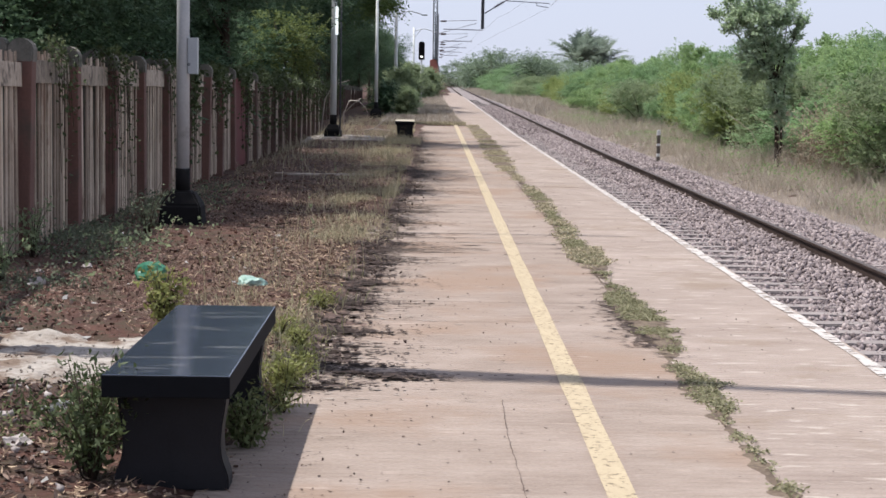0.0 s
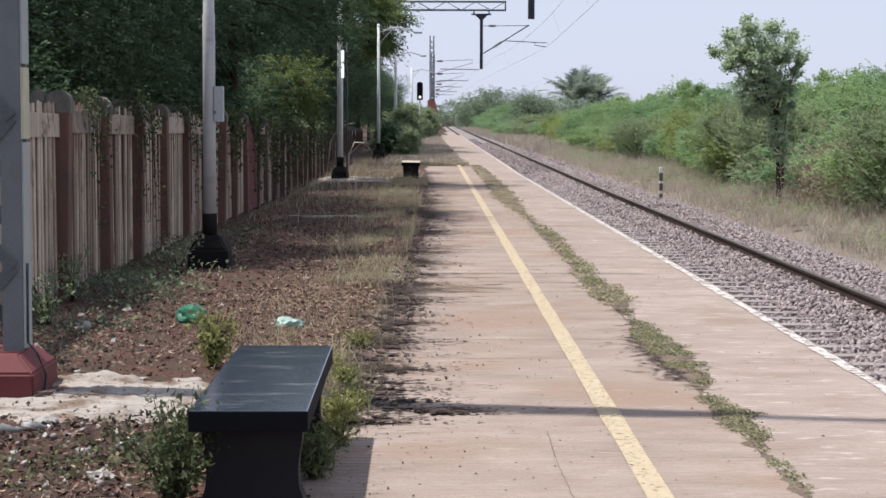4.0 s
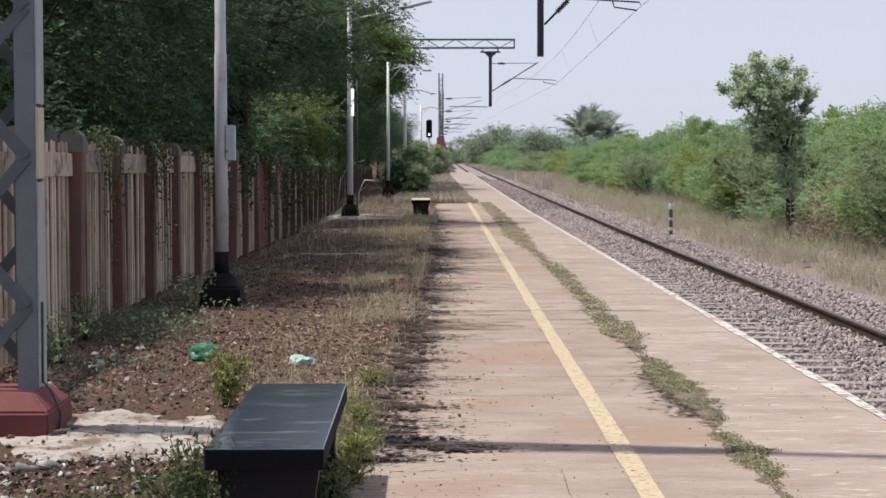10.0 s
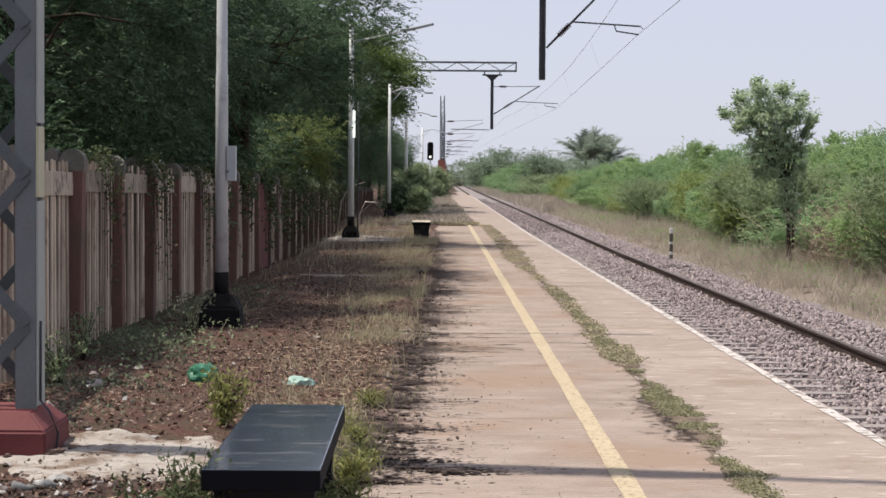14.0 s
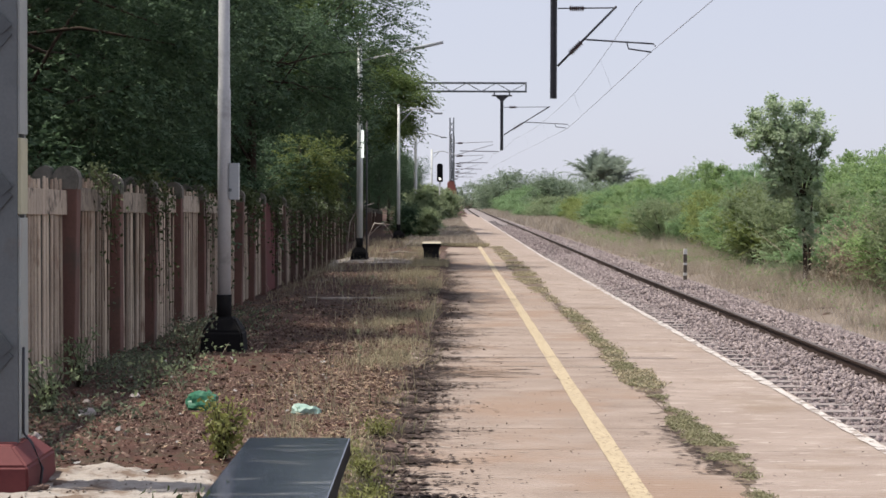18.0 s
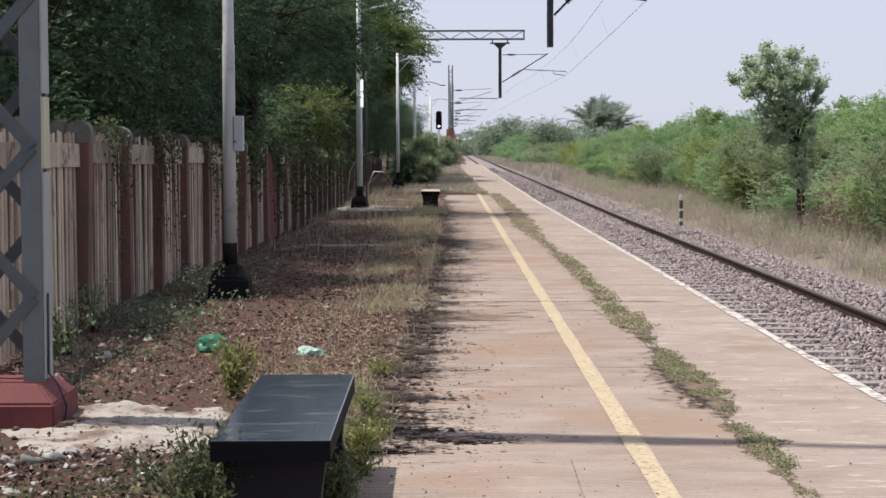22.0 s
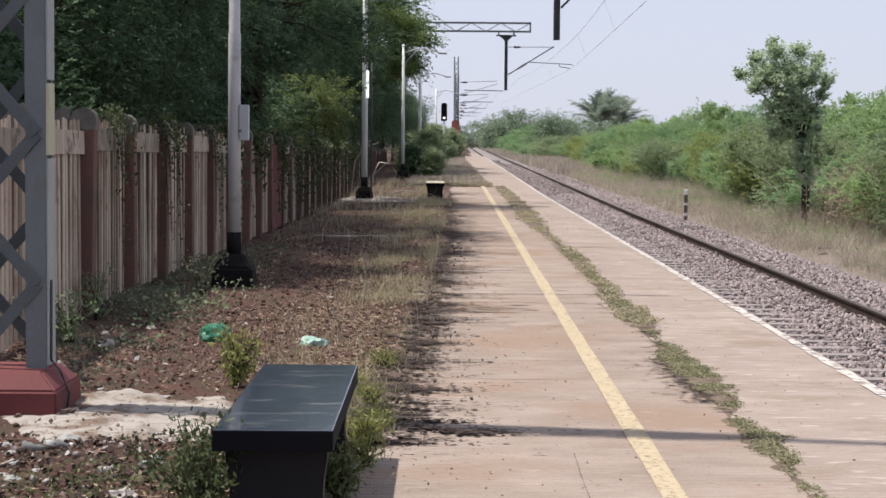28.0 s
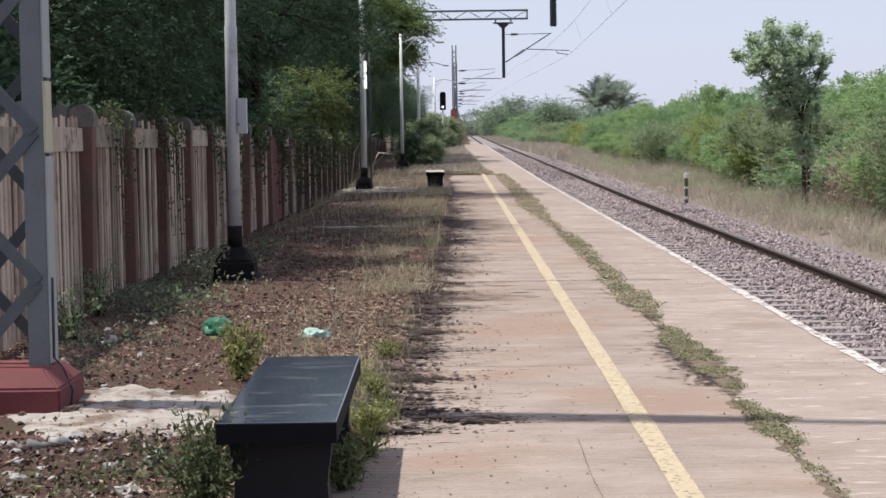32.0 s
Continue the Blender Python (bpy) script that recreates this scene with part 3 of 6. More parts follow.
def railway():
    track = thing("railway_track", (0, 0, 0), "single railway track with rusty steel rails on concrete sleepers", "railway track")
    for x in RAILS:
        bm = bmesh.new()
        extrude_outline(bm, [(x + u, RAIL_Z - 0.172 + v) for u, v in rail_outline()], 1, -5, 50)
        extrude_outline(bm, [(x + u, RAIL_Z - 0.172 + v) for u, v in rail_outline()], 1, 50.002, 420)
        for v in bm.verts:
            v.co.x += float(bend(v.co.y))
        bm.faces.ensure_lookup_table()
        for f in bm.faces:
            f.material_index = int(f.normal.z > 0.7 and f.calc_center_median().z > RAIL_Z - 0.02)
        part("rail", bm, (RAIL, RAIL_TOP), track)
    bm = bmesh.new()
    c = sum(RAILS) / 2
    extrude_outline(bm, [(c - 1.37, -0.95), (c + 1.37, -0.95), (c + 1.36, -0.70), (c + 0.55, -0.735), (c - 0.55, -0.735), (c - 1.36, -0.70)], 1, -0.115, 0.115, 0.012)
    me = mesh_of("sleeper", bm, SLEEPER)
    for i in range(295):
        ob = part("sleeper", me, None, track)
        ob.location = (random.uniform(-0.01, 0.01) + float(bend(-4.78 + i * 0.62)), -4.78 + i * 0.62, RAIL_Z + 0.571 + random.uniform(-0.006, 0.004))

    bm = bmesh.new()
    for i in range(90):
        y = 7.0 + i * 0.62
        for x in RAILS:
            for s in (-1, 1):
                box(bm, x + s * 0.07 - 0.03, x + s * 0.07 + 0.03, y - 0.035, y + 0.035, RAIL_Z - 0.172, RAIL_Z - 0.125)
    tagged(part("track_fastening", bm, RAIL, track), kind="stuff")


railway()


def slab_mesh(name, x0, x1, length, material, gap=0.012):
    bm = bmesh.new()
    box(bm, x0, x1, gap / 2, length - gap / 2, -0.16, 0.0, 0.003)
    return mesh_of(name, bm, material)


def platform():
    top = tagged(new("pavement"), "weathered pinkish concrete railway platform with white edge", "platform", kind="structure")
    bm = bmesh.new()
    box(bm, 1.5, 2.755, -6, 50, -1.0, -0.165)
    box(bm, 1.5, 2.755, 50.002, 200, -1.0, -0.165)
    for v in bm.verts:
        v.co.x += float(bend(v.co.y))
    part("platform_wall", bm, COPING, top)
    bm = bmesh.new()
    box(bm, PLAT_L, 1.5, -6, SLAB_END, -1.0, -0.165)
    part("platform_core", bm, DIRT, top)
    me = slab_mesh("slab", PLAT_L, SLAB_R, 4.55, CONCRETE, 0.003)
    y = -5.25
    while y < SLAB_END - 4:
        part("slab", me, None, top).location = (0, y, random.uniform(-0.002, 0.002))
        y += 4.55
    me = slab_mesh("coping_slab", COPE_L, EDGE, 1.22, COPING, 0.003)
    wide = slab_mesh("coping_slab", COPE_L - 0.55, EDGE, 1.22, COPING, 0.003)
    for i in range(130):
        part("coping_slab", me if i < 52 else wide, None, top).location = (random.uniform(-0.012, 0.008) + float(bend(-4 + i * 1.22)), -4 + i * 1.22, random.uniform(-0.001, 0.001))
    return top


platform()


def strip(name, x0, y0, x1, y1, width, z, material, label, step=0.5, rag=0.0, swing=0.0):
    n = int((y1 - y0) / step)
    v, f = [], []
    for i in range(n + 1):
        k = i / n
        y = y0 + (y1 - y0) * k
        x = x0 + (x1 - x0) * k + swing * float(bend(y))
        w = width / 2 * random.uniform(0.92 - rag, 1.06)
        v += [(x - w, y, z), (x + w, y, z)]
        if i:
            f.append((2 * i - 2, 2 * i - 1, 2 * i + 1, 2 * i))
    return tagged(new(name, mesh_from(name, v, f, material)), label, "painted line", kind="structure")


strip("yellow_line", 0.962, -5, 1.275, 59.5, 0.115, 0.006, YELLOW, "worn yellow safety line painted on the platform")
strip("white_edge_line", 2.73, -5, 2.73, 150, 0.1, 0.006, WHITE_EDGE, "flaking white line along the platform edge", 0.2, 0.4, 1.0)


# ---- things on and beside the platform ----
def bench(at, label, top=None):
    """Granite slab on two carved granite legs; at is the near end's middle on the ground."""
    b = thing("granite_bench", at, label, "bench", "platform benches")
    bm = bmesh.new()
    box(bm, -0.23, 0.23, 0, 2.03, 0.37, 0.453, 0.006)
    # Only upward faces take the lighter top; the other faces are coloured as shaded.
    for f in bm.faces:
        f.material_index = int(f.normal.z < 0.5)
    part("seat_slab", bm, (top or GRANITE, GRANITE_EDGE), b, "pale granite seat slab" if top else "polished black granite seat slab")
    half = [(0.2, 0.375), (0.2, 0.34), (0.195, 0.3), (0.185, 0.24), (0.18, 0.18), (0.185, 0.12), (0.2, 0.08), (0.21, 0.05), (0.21, 0.0)]
    outline = half + [(-u, v) for u, v in half[::-1]]
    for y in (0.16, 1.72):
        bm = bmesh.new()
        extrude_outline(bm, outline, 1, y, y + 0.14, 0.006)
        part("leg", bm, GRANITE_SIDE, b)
    return b


bench((-0.64, 6.94, 0.0), "polished black granite bench on two scroll-shaped legs, among weeds")
bench((-0.20, 44.9, 0.0), "black granite bench with a pale top, among dry grass", GRANITE_PALE)


def lattice_mast(at, width, height, label, plinth=True, bay=0.42, deep=0.085, pole=0.0):
    """Four steel angles joined by crossed flat bars; deep is half the depth, pole a slim top's length."""
    m = thing("lattice_mast", at, label, "mast", "overhead line masts")
    w, z0 = width / 2, 0.25 if plinth else 0.0
    for s in (-1, 1):
        for d in (-1, 1):
            bm = bmesh.new()
            wide = [(s * w, d * deep), (s * w, d * (deep - 0.045)), (s * (w - 0.012), d * (deep - 0.045)), (s * (w - 0.012), d * (deep - 0.012)), (s * (w - 0.115), d * (deep - 0.012)), (s * (w - 0.115), d * deep)]
            extrude_outline(bm, wide, 2, z0, height)
            part("corner_angle", bm, STEEL, m)
        for k in range(int((height - z0) / 0.84) if not pole else 0):
            bm = bmesh.new()
            z = z0 + 0.3 + k * 0.84
            box(bm, s * w - 0.006, s * w + 0.006, -0.05, 0.05, z, z + 0.16)
            part("side_plate", bm, STEEL, m)
    n = int((height - z0) / bay)
    bars = []
    for s, y in ((-1, -deep - 0.006), (1, deep + 0.006)):
        for k in range(n):
            a, b = z0 + 0.06 + k * bay, z0 + 0.06 + (k + 1) * bay
            d = 1 if (k % 2 == 0) == (s < 0) else -1
            bars.append((y + s * 0.008 * (k % 2) + (0.003 if k % 4 > 1 else 0) * s, d, a, b))
    for y, d, a, b in bars:
        bm = bmesh.new()
        x0, x1 = -d * (w - 0.05), d * (w - 0.05)
        nx, nz = (b - a), -(x1 - x0)
        q = math.hypot(nx, nz)
        nx, nz = nx / q * (0.034 if pole else 0.026), nz / q * (0.034 if pole else 0.026)
        extrude_outline(bm, [(x0 - nx, a - nz), (x1 - nx, b - nz), (x1 + nx, b + nz), (x0 + nx, a + nz)], 1, y - 0.005, y + 0.005)
        part("lacing_bar", bm, STEEL_BAR, m)
    if pole:
        bm = bmesh.new()
        tube(bm, [(0, 0, height - 0.4), (0, 0, height + pole)], 0.065, 10)
        part("top_pole", bm, STEEL, m)
        bm = bmesh.new()
        box(bm, -w, w, -deep, deep, height, height + 0.02)
        part("cap_plate", bm, STEEL, m)
    if plinth:
        bm = bmesh.new()
        vs = []
        for z, r in ((-0.06, 0.345), (0.16, 0.335), (0.255, 0.235)):
            vs.append([bm.verts.new((x * r, y * r - 0.02, z)) for x, y in ((-1, -1), (1, -1), (1, 1), (-1, 1))])
        for a, b in zip(vs, vs[1:]):
            for i in range(4):
                bm.faces.new((a[i], a[(i + 1) % 4], b[(i + 1) % 4], b[i]))
        bm.faces.new(vs[-1])
        bmesh.ops.bevel(bm, geom=list(bm.edges), offset=0.012, segments=2, affect="EDGES")
        part("plinth", bm, RED, m, "chamfered concrete plinth painted dull red")
        bm = bmesh.new()
        tube(bm, [(w + 0.02, -0.06, 0.75), (w + 0.02, -0.07, 0.3), (w + 0.07, -0.09, 0.25), (w + 0.13, -0.12, 0.12), (w + 0.12, -0.14, 0.0)], 0.008, 6)
        part("earth_wire", bm, STEEL_DARK, m)
        bm = bmesh.new()
        box(bm, w + 0.001, w + 0.018, -0.098, 0.06, 1.45, 1.85, 0.002)
        part("enamel_plate", bm, PLATE, m, "faded cream enamel plate")
        # Added strips whose pale colour stands for light on the mast's side.
        for z, top in ((z0 + 0.02, 1.43), (1.87, height - 0.1)):
            bm = bmesh.new()
            box(bm, w + 0.001, w + 0.014, -deep + 0.004, deep - 0.02, z, top, 0.003)
            part("side_strip", bm, STEEL_LIT, m, "pale strip added for the lit side of the mast")
    return m


lattice_mast((-2.445, 10.38, 0.0), 0.46, 8.4, "galvanised lattice steel mast on a red chamfered plinth", deep=0.1, pole=3.4)


def lamp_post(at, height, arm, group_label, box_on=False, straight=False, r=0.055, paint=POLE_PALE):
    """A stepped grey pole on a black base, with a bracket arm and lamp head."""
    p = thing("lamp_post", at, group_label, "lamp post", "platform lamp posts")
    bm = bmesh.new()
    tube(bm, [(0, 0, 0.35), (0, 0, 2.6), (0, 0, 2.62), (0, 0, height)], [r * 1.15, r * 1.1, r, r * 0.85], 14)
    part("pole", bm, paint, p)
    bm = bmesh.new()
    tube(bm, [(0, 0, 0.3), (0, 0, 0.58)], r * 1.28, 14)
    part("base_sleeve", bm, BLACK, p, "black painted pole foot")
    bm = bmesh.new()
    vs = []
    for z, q in ((-0.05, 0.22), (0.22, 0.2), (0.36, 0.11)):
        vs.append([bm.verts.new((x * q, y * q, z)) for x, y in ((-1, -1), (1, -1), (1, 1), (-1, 1))])
    for a, b in zip(vs, vs[1:]):
        for i in range(4):
            bm.faces.new((a[i], a[(i + 1) % 4], b[(i + 1) % 4], b[i]))
    bm.faces.new(vs[-1])
    bmesh.ops.bevel(bm, geom=list(bm.edges), offset=0.02, segments=2, affect="EDGES")
    part("footing", bm, BLACK, p, "black bitumen-coated concrete footing")
    if box_on:
        bm = bmesh.new()
        box(bm, 0.055, 0.148, -0.06, 0.06, 1.52, 1.88, 0.006)
        b = part("junction_box", bm, BOX_GREY, p, "pale grey metal junction box")
        bm = bmesh.new()
        tube(bm, [(0.05, 0, 1.97), (0.075, 0, 1.95), (0.085, 0, 1.88)], 0.01, 6)
        part("cable", bm, BLACK, b)
        bm = bmesh.new()
        box(bm, 0.05, 0.08, -0.066, 0.066, 1.6, 1.63)
        part("clamp", bm, STEEL, b)
    if arm:
        if straight:
            bm = bmesh.new()
            tube(bm, [(0, 0, height - 0.62), (arm - 0.6, 0, height - 0.3)], 0.024, 8)
            part("arm", bm, POLE_GREY, p)
            bm = bmesh.new()
            tube(bm, [(arm - 0.75, 0, height - 0.33), (arm, 0, height - 0.16)], [0.045, 0.035], 8)
            part("lamp_head", bm, BOX_GREY, p)
        else:
            bm = bmesh.new()
            tube(bm, [(0, 0, height - 0.32), (arm * 0.35, 0, height - 0.16), (arm * 0.6, 0, height - 0.13), (arm, 0, height - 0.28)], 0.026, 8)
            part("arm", bm, POLE_GREY, p)
            bm = bmesh.new()
            tube(bm, [(0, 0, height - 0.75), (arm * 0.4, 0, height - 0.17)], 0.018, 6)
            part("brace", bm, POLE_GREY, p)
            bm = bmesh.new()
            box(bm, arm - 0.02, arm + 0.3, -0.07, 0.07, height - 0.35, height - 0.28, 0.02)
            part("lamp_head", bm, BOX_GREY, p)
    return p


lamp_post((-2.14, 18.9, 0.0), 5.45, 2.0, "tall grey lamp post with a junction box on a black footing", box_on=True, straight=True, r=0.058, paint=POLE_GREY)
lamp_post((-1.93, 45.1, 0.0), 5.45, 2.0, "grey lamp post with black footing standing in dry weeds", straight=True, r=0.066)
lamp_post((-1.50, 68.0, 0.0), 4.95, 1.3, "pale grey lamp post with a bracket arm")
lamp_post((-1.24, 96.0, 0.0), 5.0, 1.3, "pale grey lamp post farther down the platform", r=0.08)
lamp_post((-0.55, 131.0, 0.0), 5.0, 1.3, "pale grey lamp post farther down the platform", r=0.08)


def tube_light():
    t = thing("tube_light_post", (-1.75, 44.8, 0.0), "thin grey post carrying a vertical white tube light", "lamp post")
    bm = bmesh.new()
    tube(bm, [(0, 0, -0.05), (0, 0, 3.4)], 0.02, 8)
    part("post", bm, STEEL_DARK, t)
    bm = bmesh.new()
    box(bm, -0.135, -0.07, -0.04, 0.04, 2.5, 3.16, 0.01)
    part("tube", bm, glow("lit_tube", (0.93, 1.0, 0.95), 0.75), t, "lit white fluorescent tube")
    for z in (2.5, 3.1):
        bm = bmesh.new()
        box(bm, -0.06, -0.03, -0.02, 0.02, z, z + 0.04)
        part("clip", bm, STEEL, t)


tube_light()


# ---- fence ----
FENCE_X, PITCH = -3.1, 2.1


def fence():
    f = thing("fence", (0, 0, 0), "precast concrete picket fence with red-brown round-topped posts", "fence")
    bm = bmesh.new()
    box(bm, -0.1, 0.1, -0.09, 0.09, -0.3, 1.6, 0.014)
    o = [(0.106, 1.57), (0.108, 1.64)] + [(0.112 * math.cos(a), 1.67 + 0.11 * math.sin(a)) for a in (math.pi * i / 8 for i in range(9))] + [(-0.108, 1.64), (-0.106, 1.57)]
    extrude_outline(bm, o, 1, -0.095, 0.095, 0.014)
    for q in bm.faces:
        q.material_index = int(q.calc_center_median().z > 1.605)
    post_me = mesh_of("post", bm, (POST_RED, OLD_CONCRETE))
    far_post = post_me.copy()
    far_post.materials[0] = POST_BROWN
    bm = bmesh.new()
    o = [(-0.038, 0.04), (0.038, 0.04), (0.038, 1.64), (0.03, 1.69), (-0.03, 1.69), (-0.038, 1.64)]
    extrude_outline(bm, o, 0, -0.006, 0.006, 0.002)
    slat_me = mesh_of("slat", bm, PICKET)
    bm = bmesh.new()
    o = [(-0.28, -0.3), (-0.1, -0.3), (-0.1, 1.77)] + [(-0.1 + 0.18 * math.cos(a), 1.66 + 0.15 * math.sin(a)) for a in (math.pi * (0.58 + 0.42 * i / 6) for i in range(7))]
    extrude_outline(bm, o, 1, -0.08, 0.08, 0.012)
    back_me = mesh_of("buttress", bm, OLD_CONCRETE)
    bm = bmesh.new()
    box(bm, -0.011, 0.011, 0.07, PITCH - 0.07, -0.05, 0.05, 0.003)
    rail_me = mesh_of("fence_rail", bm, PICKET_RAIL)
    bm = bmesh.new()
    box(bm, -0.011, 0.011, 0.07, PITCH - 0.07, -0.1, 0.1, 0.004)
    top_me = mesh_of("top_rail", bm, PICKET_RAIL)
    n_slat, far = 14, []
    for i in range(42):
        y = 11.68 + i * PITCH
        z = -0.0105 * max(0, y - 16) * 1.0
        ob = part("post", post_me if i < 11 else far_post, None, f)
        ob.matrix_basis = pose(FENCE_X + random.uniform(-0.015, 0.015), y, z + random.uniform(-0.02, 0.03), random.uniform(-1, 1), random.uniform(-1, 1), 0)
        part("buttress", back_me, None, f).matrix_basis = pose(FENCE_X, y, z, 0, 0, 0)
        for h in (0.35, 1.47):
            ob = part("top_rail" if h > 1 else "fence_rail", top_me if h > 1 else rail_me, None, f)
            ob.matrix_basis = pose(FENCE_X + (0.019 if h > 1 else -0.021), y, z + h + (0.05 if h > 1 else 0) + random.uniform(-0.015, 0.015), -0.6, 0, 0)
        if i == 10:
            bm = bmesh.new()
            box(bm, FENCE_X - 0.02, FENCE_X + 0.06, y + 0.1, y + PITCH - 0.1, z + 0.05, z + 1.62, 0.01)
            part("sheet_panel", bm, RED, f, "plain red painted panel")
            continue
        for k in range(n_slat):
            yy = y + 0.15 + (PITCH - 0.3) * k / (n_slat - 1)
            m = pose(FENCE_X + random.uniform(-0.003, 0.002), yy, z + random.uniform(-0.015, 0.015), random.uniform(-0.7, 0.7), random.uniform(-0.5, 0.5), 0)
            if i < 21:
                part("slat", slat_me, None, f).matrix_basis = m
            else:
                far.append(m)
    v0 = np.array([v.co[:] for v in slat_me.vertices])
    polys = [tuple(p.vertices) for p in slat_me.polygons]
    v, q = [], []
    for m in far:
        k = len(v)
        v += [tuple(m @ Vector(c)) for c in v0]
        q += [tuple(k + a for a in p) for p in polys]
    me = bpy.data.meshes.new("far_slats")
    me.from_pydata(v, [], q)
    me.materials.append(PICKET)
    tagged(part("far_slats", me, None, f), kind="stuff")


fence()


# ---- overhead line ----
def boom(y, x_drop, reach, far=False):
    """A lattice boom from the trees, with a drop tube, a bracket and its arms over the track."""
    g = thing("overhead_boom", (0, y, 0), "lattice boom with a hanging drop tube and track bracket", "overhead boom", "overhead line booms")
    z, x0, x1 = (6.88 if far else 7.15), -4.6, x_drop + (1.2 if far else 1.25)
    for dy in (-0.2, 0.2):
        for dz in (0, 0.42):
            bm = bmesh.new()
            box(bm, x0, x1, dy - 0.035, dy + 0.035, z + dz - 0.035, z + dz + 0.035)
            part("chord", bm, STEEL, g)
    n = 12
    for k in range(n):
        a, b = x0 + (x1 - x0) * k / n, x0 + (x1 - x0) * (k + 1) / n
        for dy in (-0.2, 0.2):
            bm = bmesh.new()
            tube(bm, [(a, dy, z if k % 2 else z + 0.42), (b, dy, z + 0.42 if k % 2 else z)], 0.014, 4)
            part("lacing", bm, STEEL, g)
    bm = bmesh.new()
    box(bm, x1 - 0.03, x1 + 0.03, -0.235, 0.235, z - 0.035, z + 0.455)
    part("end_frame", bm, STEEL, g)
    bm = bmesh.new()
    box(bm, x_drop - 0.5, x_drop + 0.5, -0.1, 0.1, z - 0.24, z - 0.17, 0.01)
    extrude_outline(bm, [(x_drop - 0.32, z - 0.24), (x_drop - 0.09, z - 0.46), (x_drop + 0.09, z - 0.46), (x_drop + 0.32, z - 0.24)], 1, -0.02, 0.02)
    for s in (-0.38, 0.38):
        box(bm, x_drop + s - 0.03, x_drop + s + 0.03, -0.05, 0.05, z - 0.18, z - 0.03)
    part("hanger", bm, STEEL_DARK, g)
    bm = bmesh.new()
    for s in (-1, 1):
        box(bm, x_drop + s * 0.055 - 0.022, x_drop + s * 0.055 + 0.022, -0.07, 0.07, 3.94, z - 0.25)
    box(bm, x_drop - 0.04, x_drop + 0.04, -0.01, 0.01, 3.94, z - 0.25)
    part("drop_tube", bm, STEEL_DARK, g)
    xe = x_drop + reach
    bm = bmesh.new()
    tube(bm, [(x_drop + 0.1, 0, 4.72), (xe, 0, 6.15)], 0.028, 8)
    part("bracket_tube", bm, STEEL_DARK, g)
    bm = bmesh.new()
    for k in range(7):
        u = 0.45 + k * 0.055
        p = Vector((x_drop + 0.1 + (reach - 0.1) * u * 0.5, 0, 4.72 + 1.43 * u * 0.5))
        d = Vector((reach - 0.1, 0, 1.43)).normalized()
        tube(bm, [p - d * 0.022, p, p + d * 0.022], [0.04, 0.085, 0.04], 8)
    part("insulator", bm, CERAMIC, g)
    bm = bmesh.new()
    tube(bm, [(x_drop + 0.1, 0, 6.1), (xe, 0, 6.12)], 0.016, 6)
    part("stay_tube", bm, STEEL_DARK, g)
    bm = bmesh.new()
    for k in range(7):
        x = x_drop + 0.4 + 0.05 * k
        tube(bm, [(x - 0.022, 0, 6.1), (x, 0, 6.1), (x + 0.022, 0, 6.1)], [0.035, 0.075, 0.035], 8)
    part("insulator", bm, CERAMIC, g)
    bm = bmesh.new()
    tube(bm, [(x_drop + reach * 0.48, 0, 5.36), (xe + 0.9, 0, 5.26), (xe + 0.95, 0, 5.2)], 0.02, 6)
    tube(bm, [(xe + 0.25, 0, 5.3), (xe + 0.3, 0, 5.14), (xe + 0.85, 0, 5.06)], 0.018, 6)
    part("registration_arm", bm, STEEL_DARK, g)
    return g


boom(45.0, 2.72, 1.5)
boom(93.0, 3.10, 2.4, True)


def wires():
    w = thing("overhead_wires", (0, 0, 0), "catenary and contact wires over the railway track", "overhead wire")
    def run(name, points, r, sag):
        bm = bmesh.new()
        for a, b in zip(points, points[1:]):
            a, b = Vector(a), Vector(b)
            pts = [a.lerp(b, k / 14) - Vector((0, 0, sag * 4 * (k / 14) * (1 - k / 14))) for k in range(15)]
            tube(bm, pts, r, 5, False)
        part(name, bm, WIRE, w)
    spots = [(4.0, -4), (5.05, 45), (6.4, 93), (6.1, 143), (5.9, 193), (6.2, 243), (6.6, 293)]
    run("contact_wire", [(x, y, 5.06) for x, y in spots], 0.007, 0.02)
    run("catenary_wire", [(x - 0.35, y, 6.15) for x, y in spots], 0.007, 0.22)
    for (xa, ya), (xb, yb) in zip(spots, spots[1:4]):
        for k in (0.3, 0.7):
            x, y = xa + (xb - xa) * k, ya + (yb - ya) * k
            bm = bmesh.new()
            tube(bm, [(x, y, 5.05), (x - 0.35, y, 6.15 - 0.22 * 4 * k * (1 - k))], 0.003, 4, False)
            part("dropper", bm, WIRE, w)


wires()


def far_mast(x, y, height, reach):
    m = lattice_mast((x, y, 0.0), 0.5, height, "distant lattice mast with a track bracket beyond the platform", plinth=False, bay=0.55)
    # Far brackets take the pale wire colour in place of distance haze.
    for z in (height - 3.9, height - 2.6):
        bm = bmesh.new()
        tube(bm, [(0.2, 0, z), (reach, 0, z + 0.15 if z > height - 3 else z + 1.15)], 0.03, 6)
        part("bracket_tube", bm, WIRE, m)
        bm = bmesh.new()
        tube(bm, [(0.5, 0, z), (0.7, 0, z), (1.0, 0, z), (1.2, 0, z + 0.02)], [0.04, 0.09, 0.09, 0.04], 8)
        part("insulator", bm, CERAMIC, m)
    bm = bmesh.new()
    tube(bm, [(reach * 0.2, 0, height - 3.4), (reach * 1.15, 0, height - 3.45)], 0.05, 6)
    part("registration_arm", bm, WIRE, m)
    return m


far_mast(1.25, 190, 9.8, 4.2)
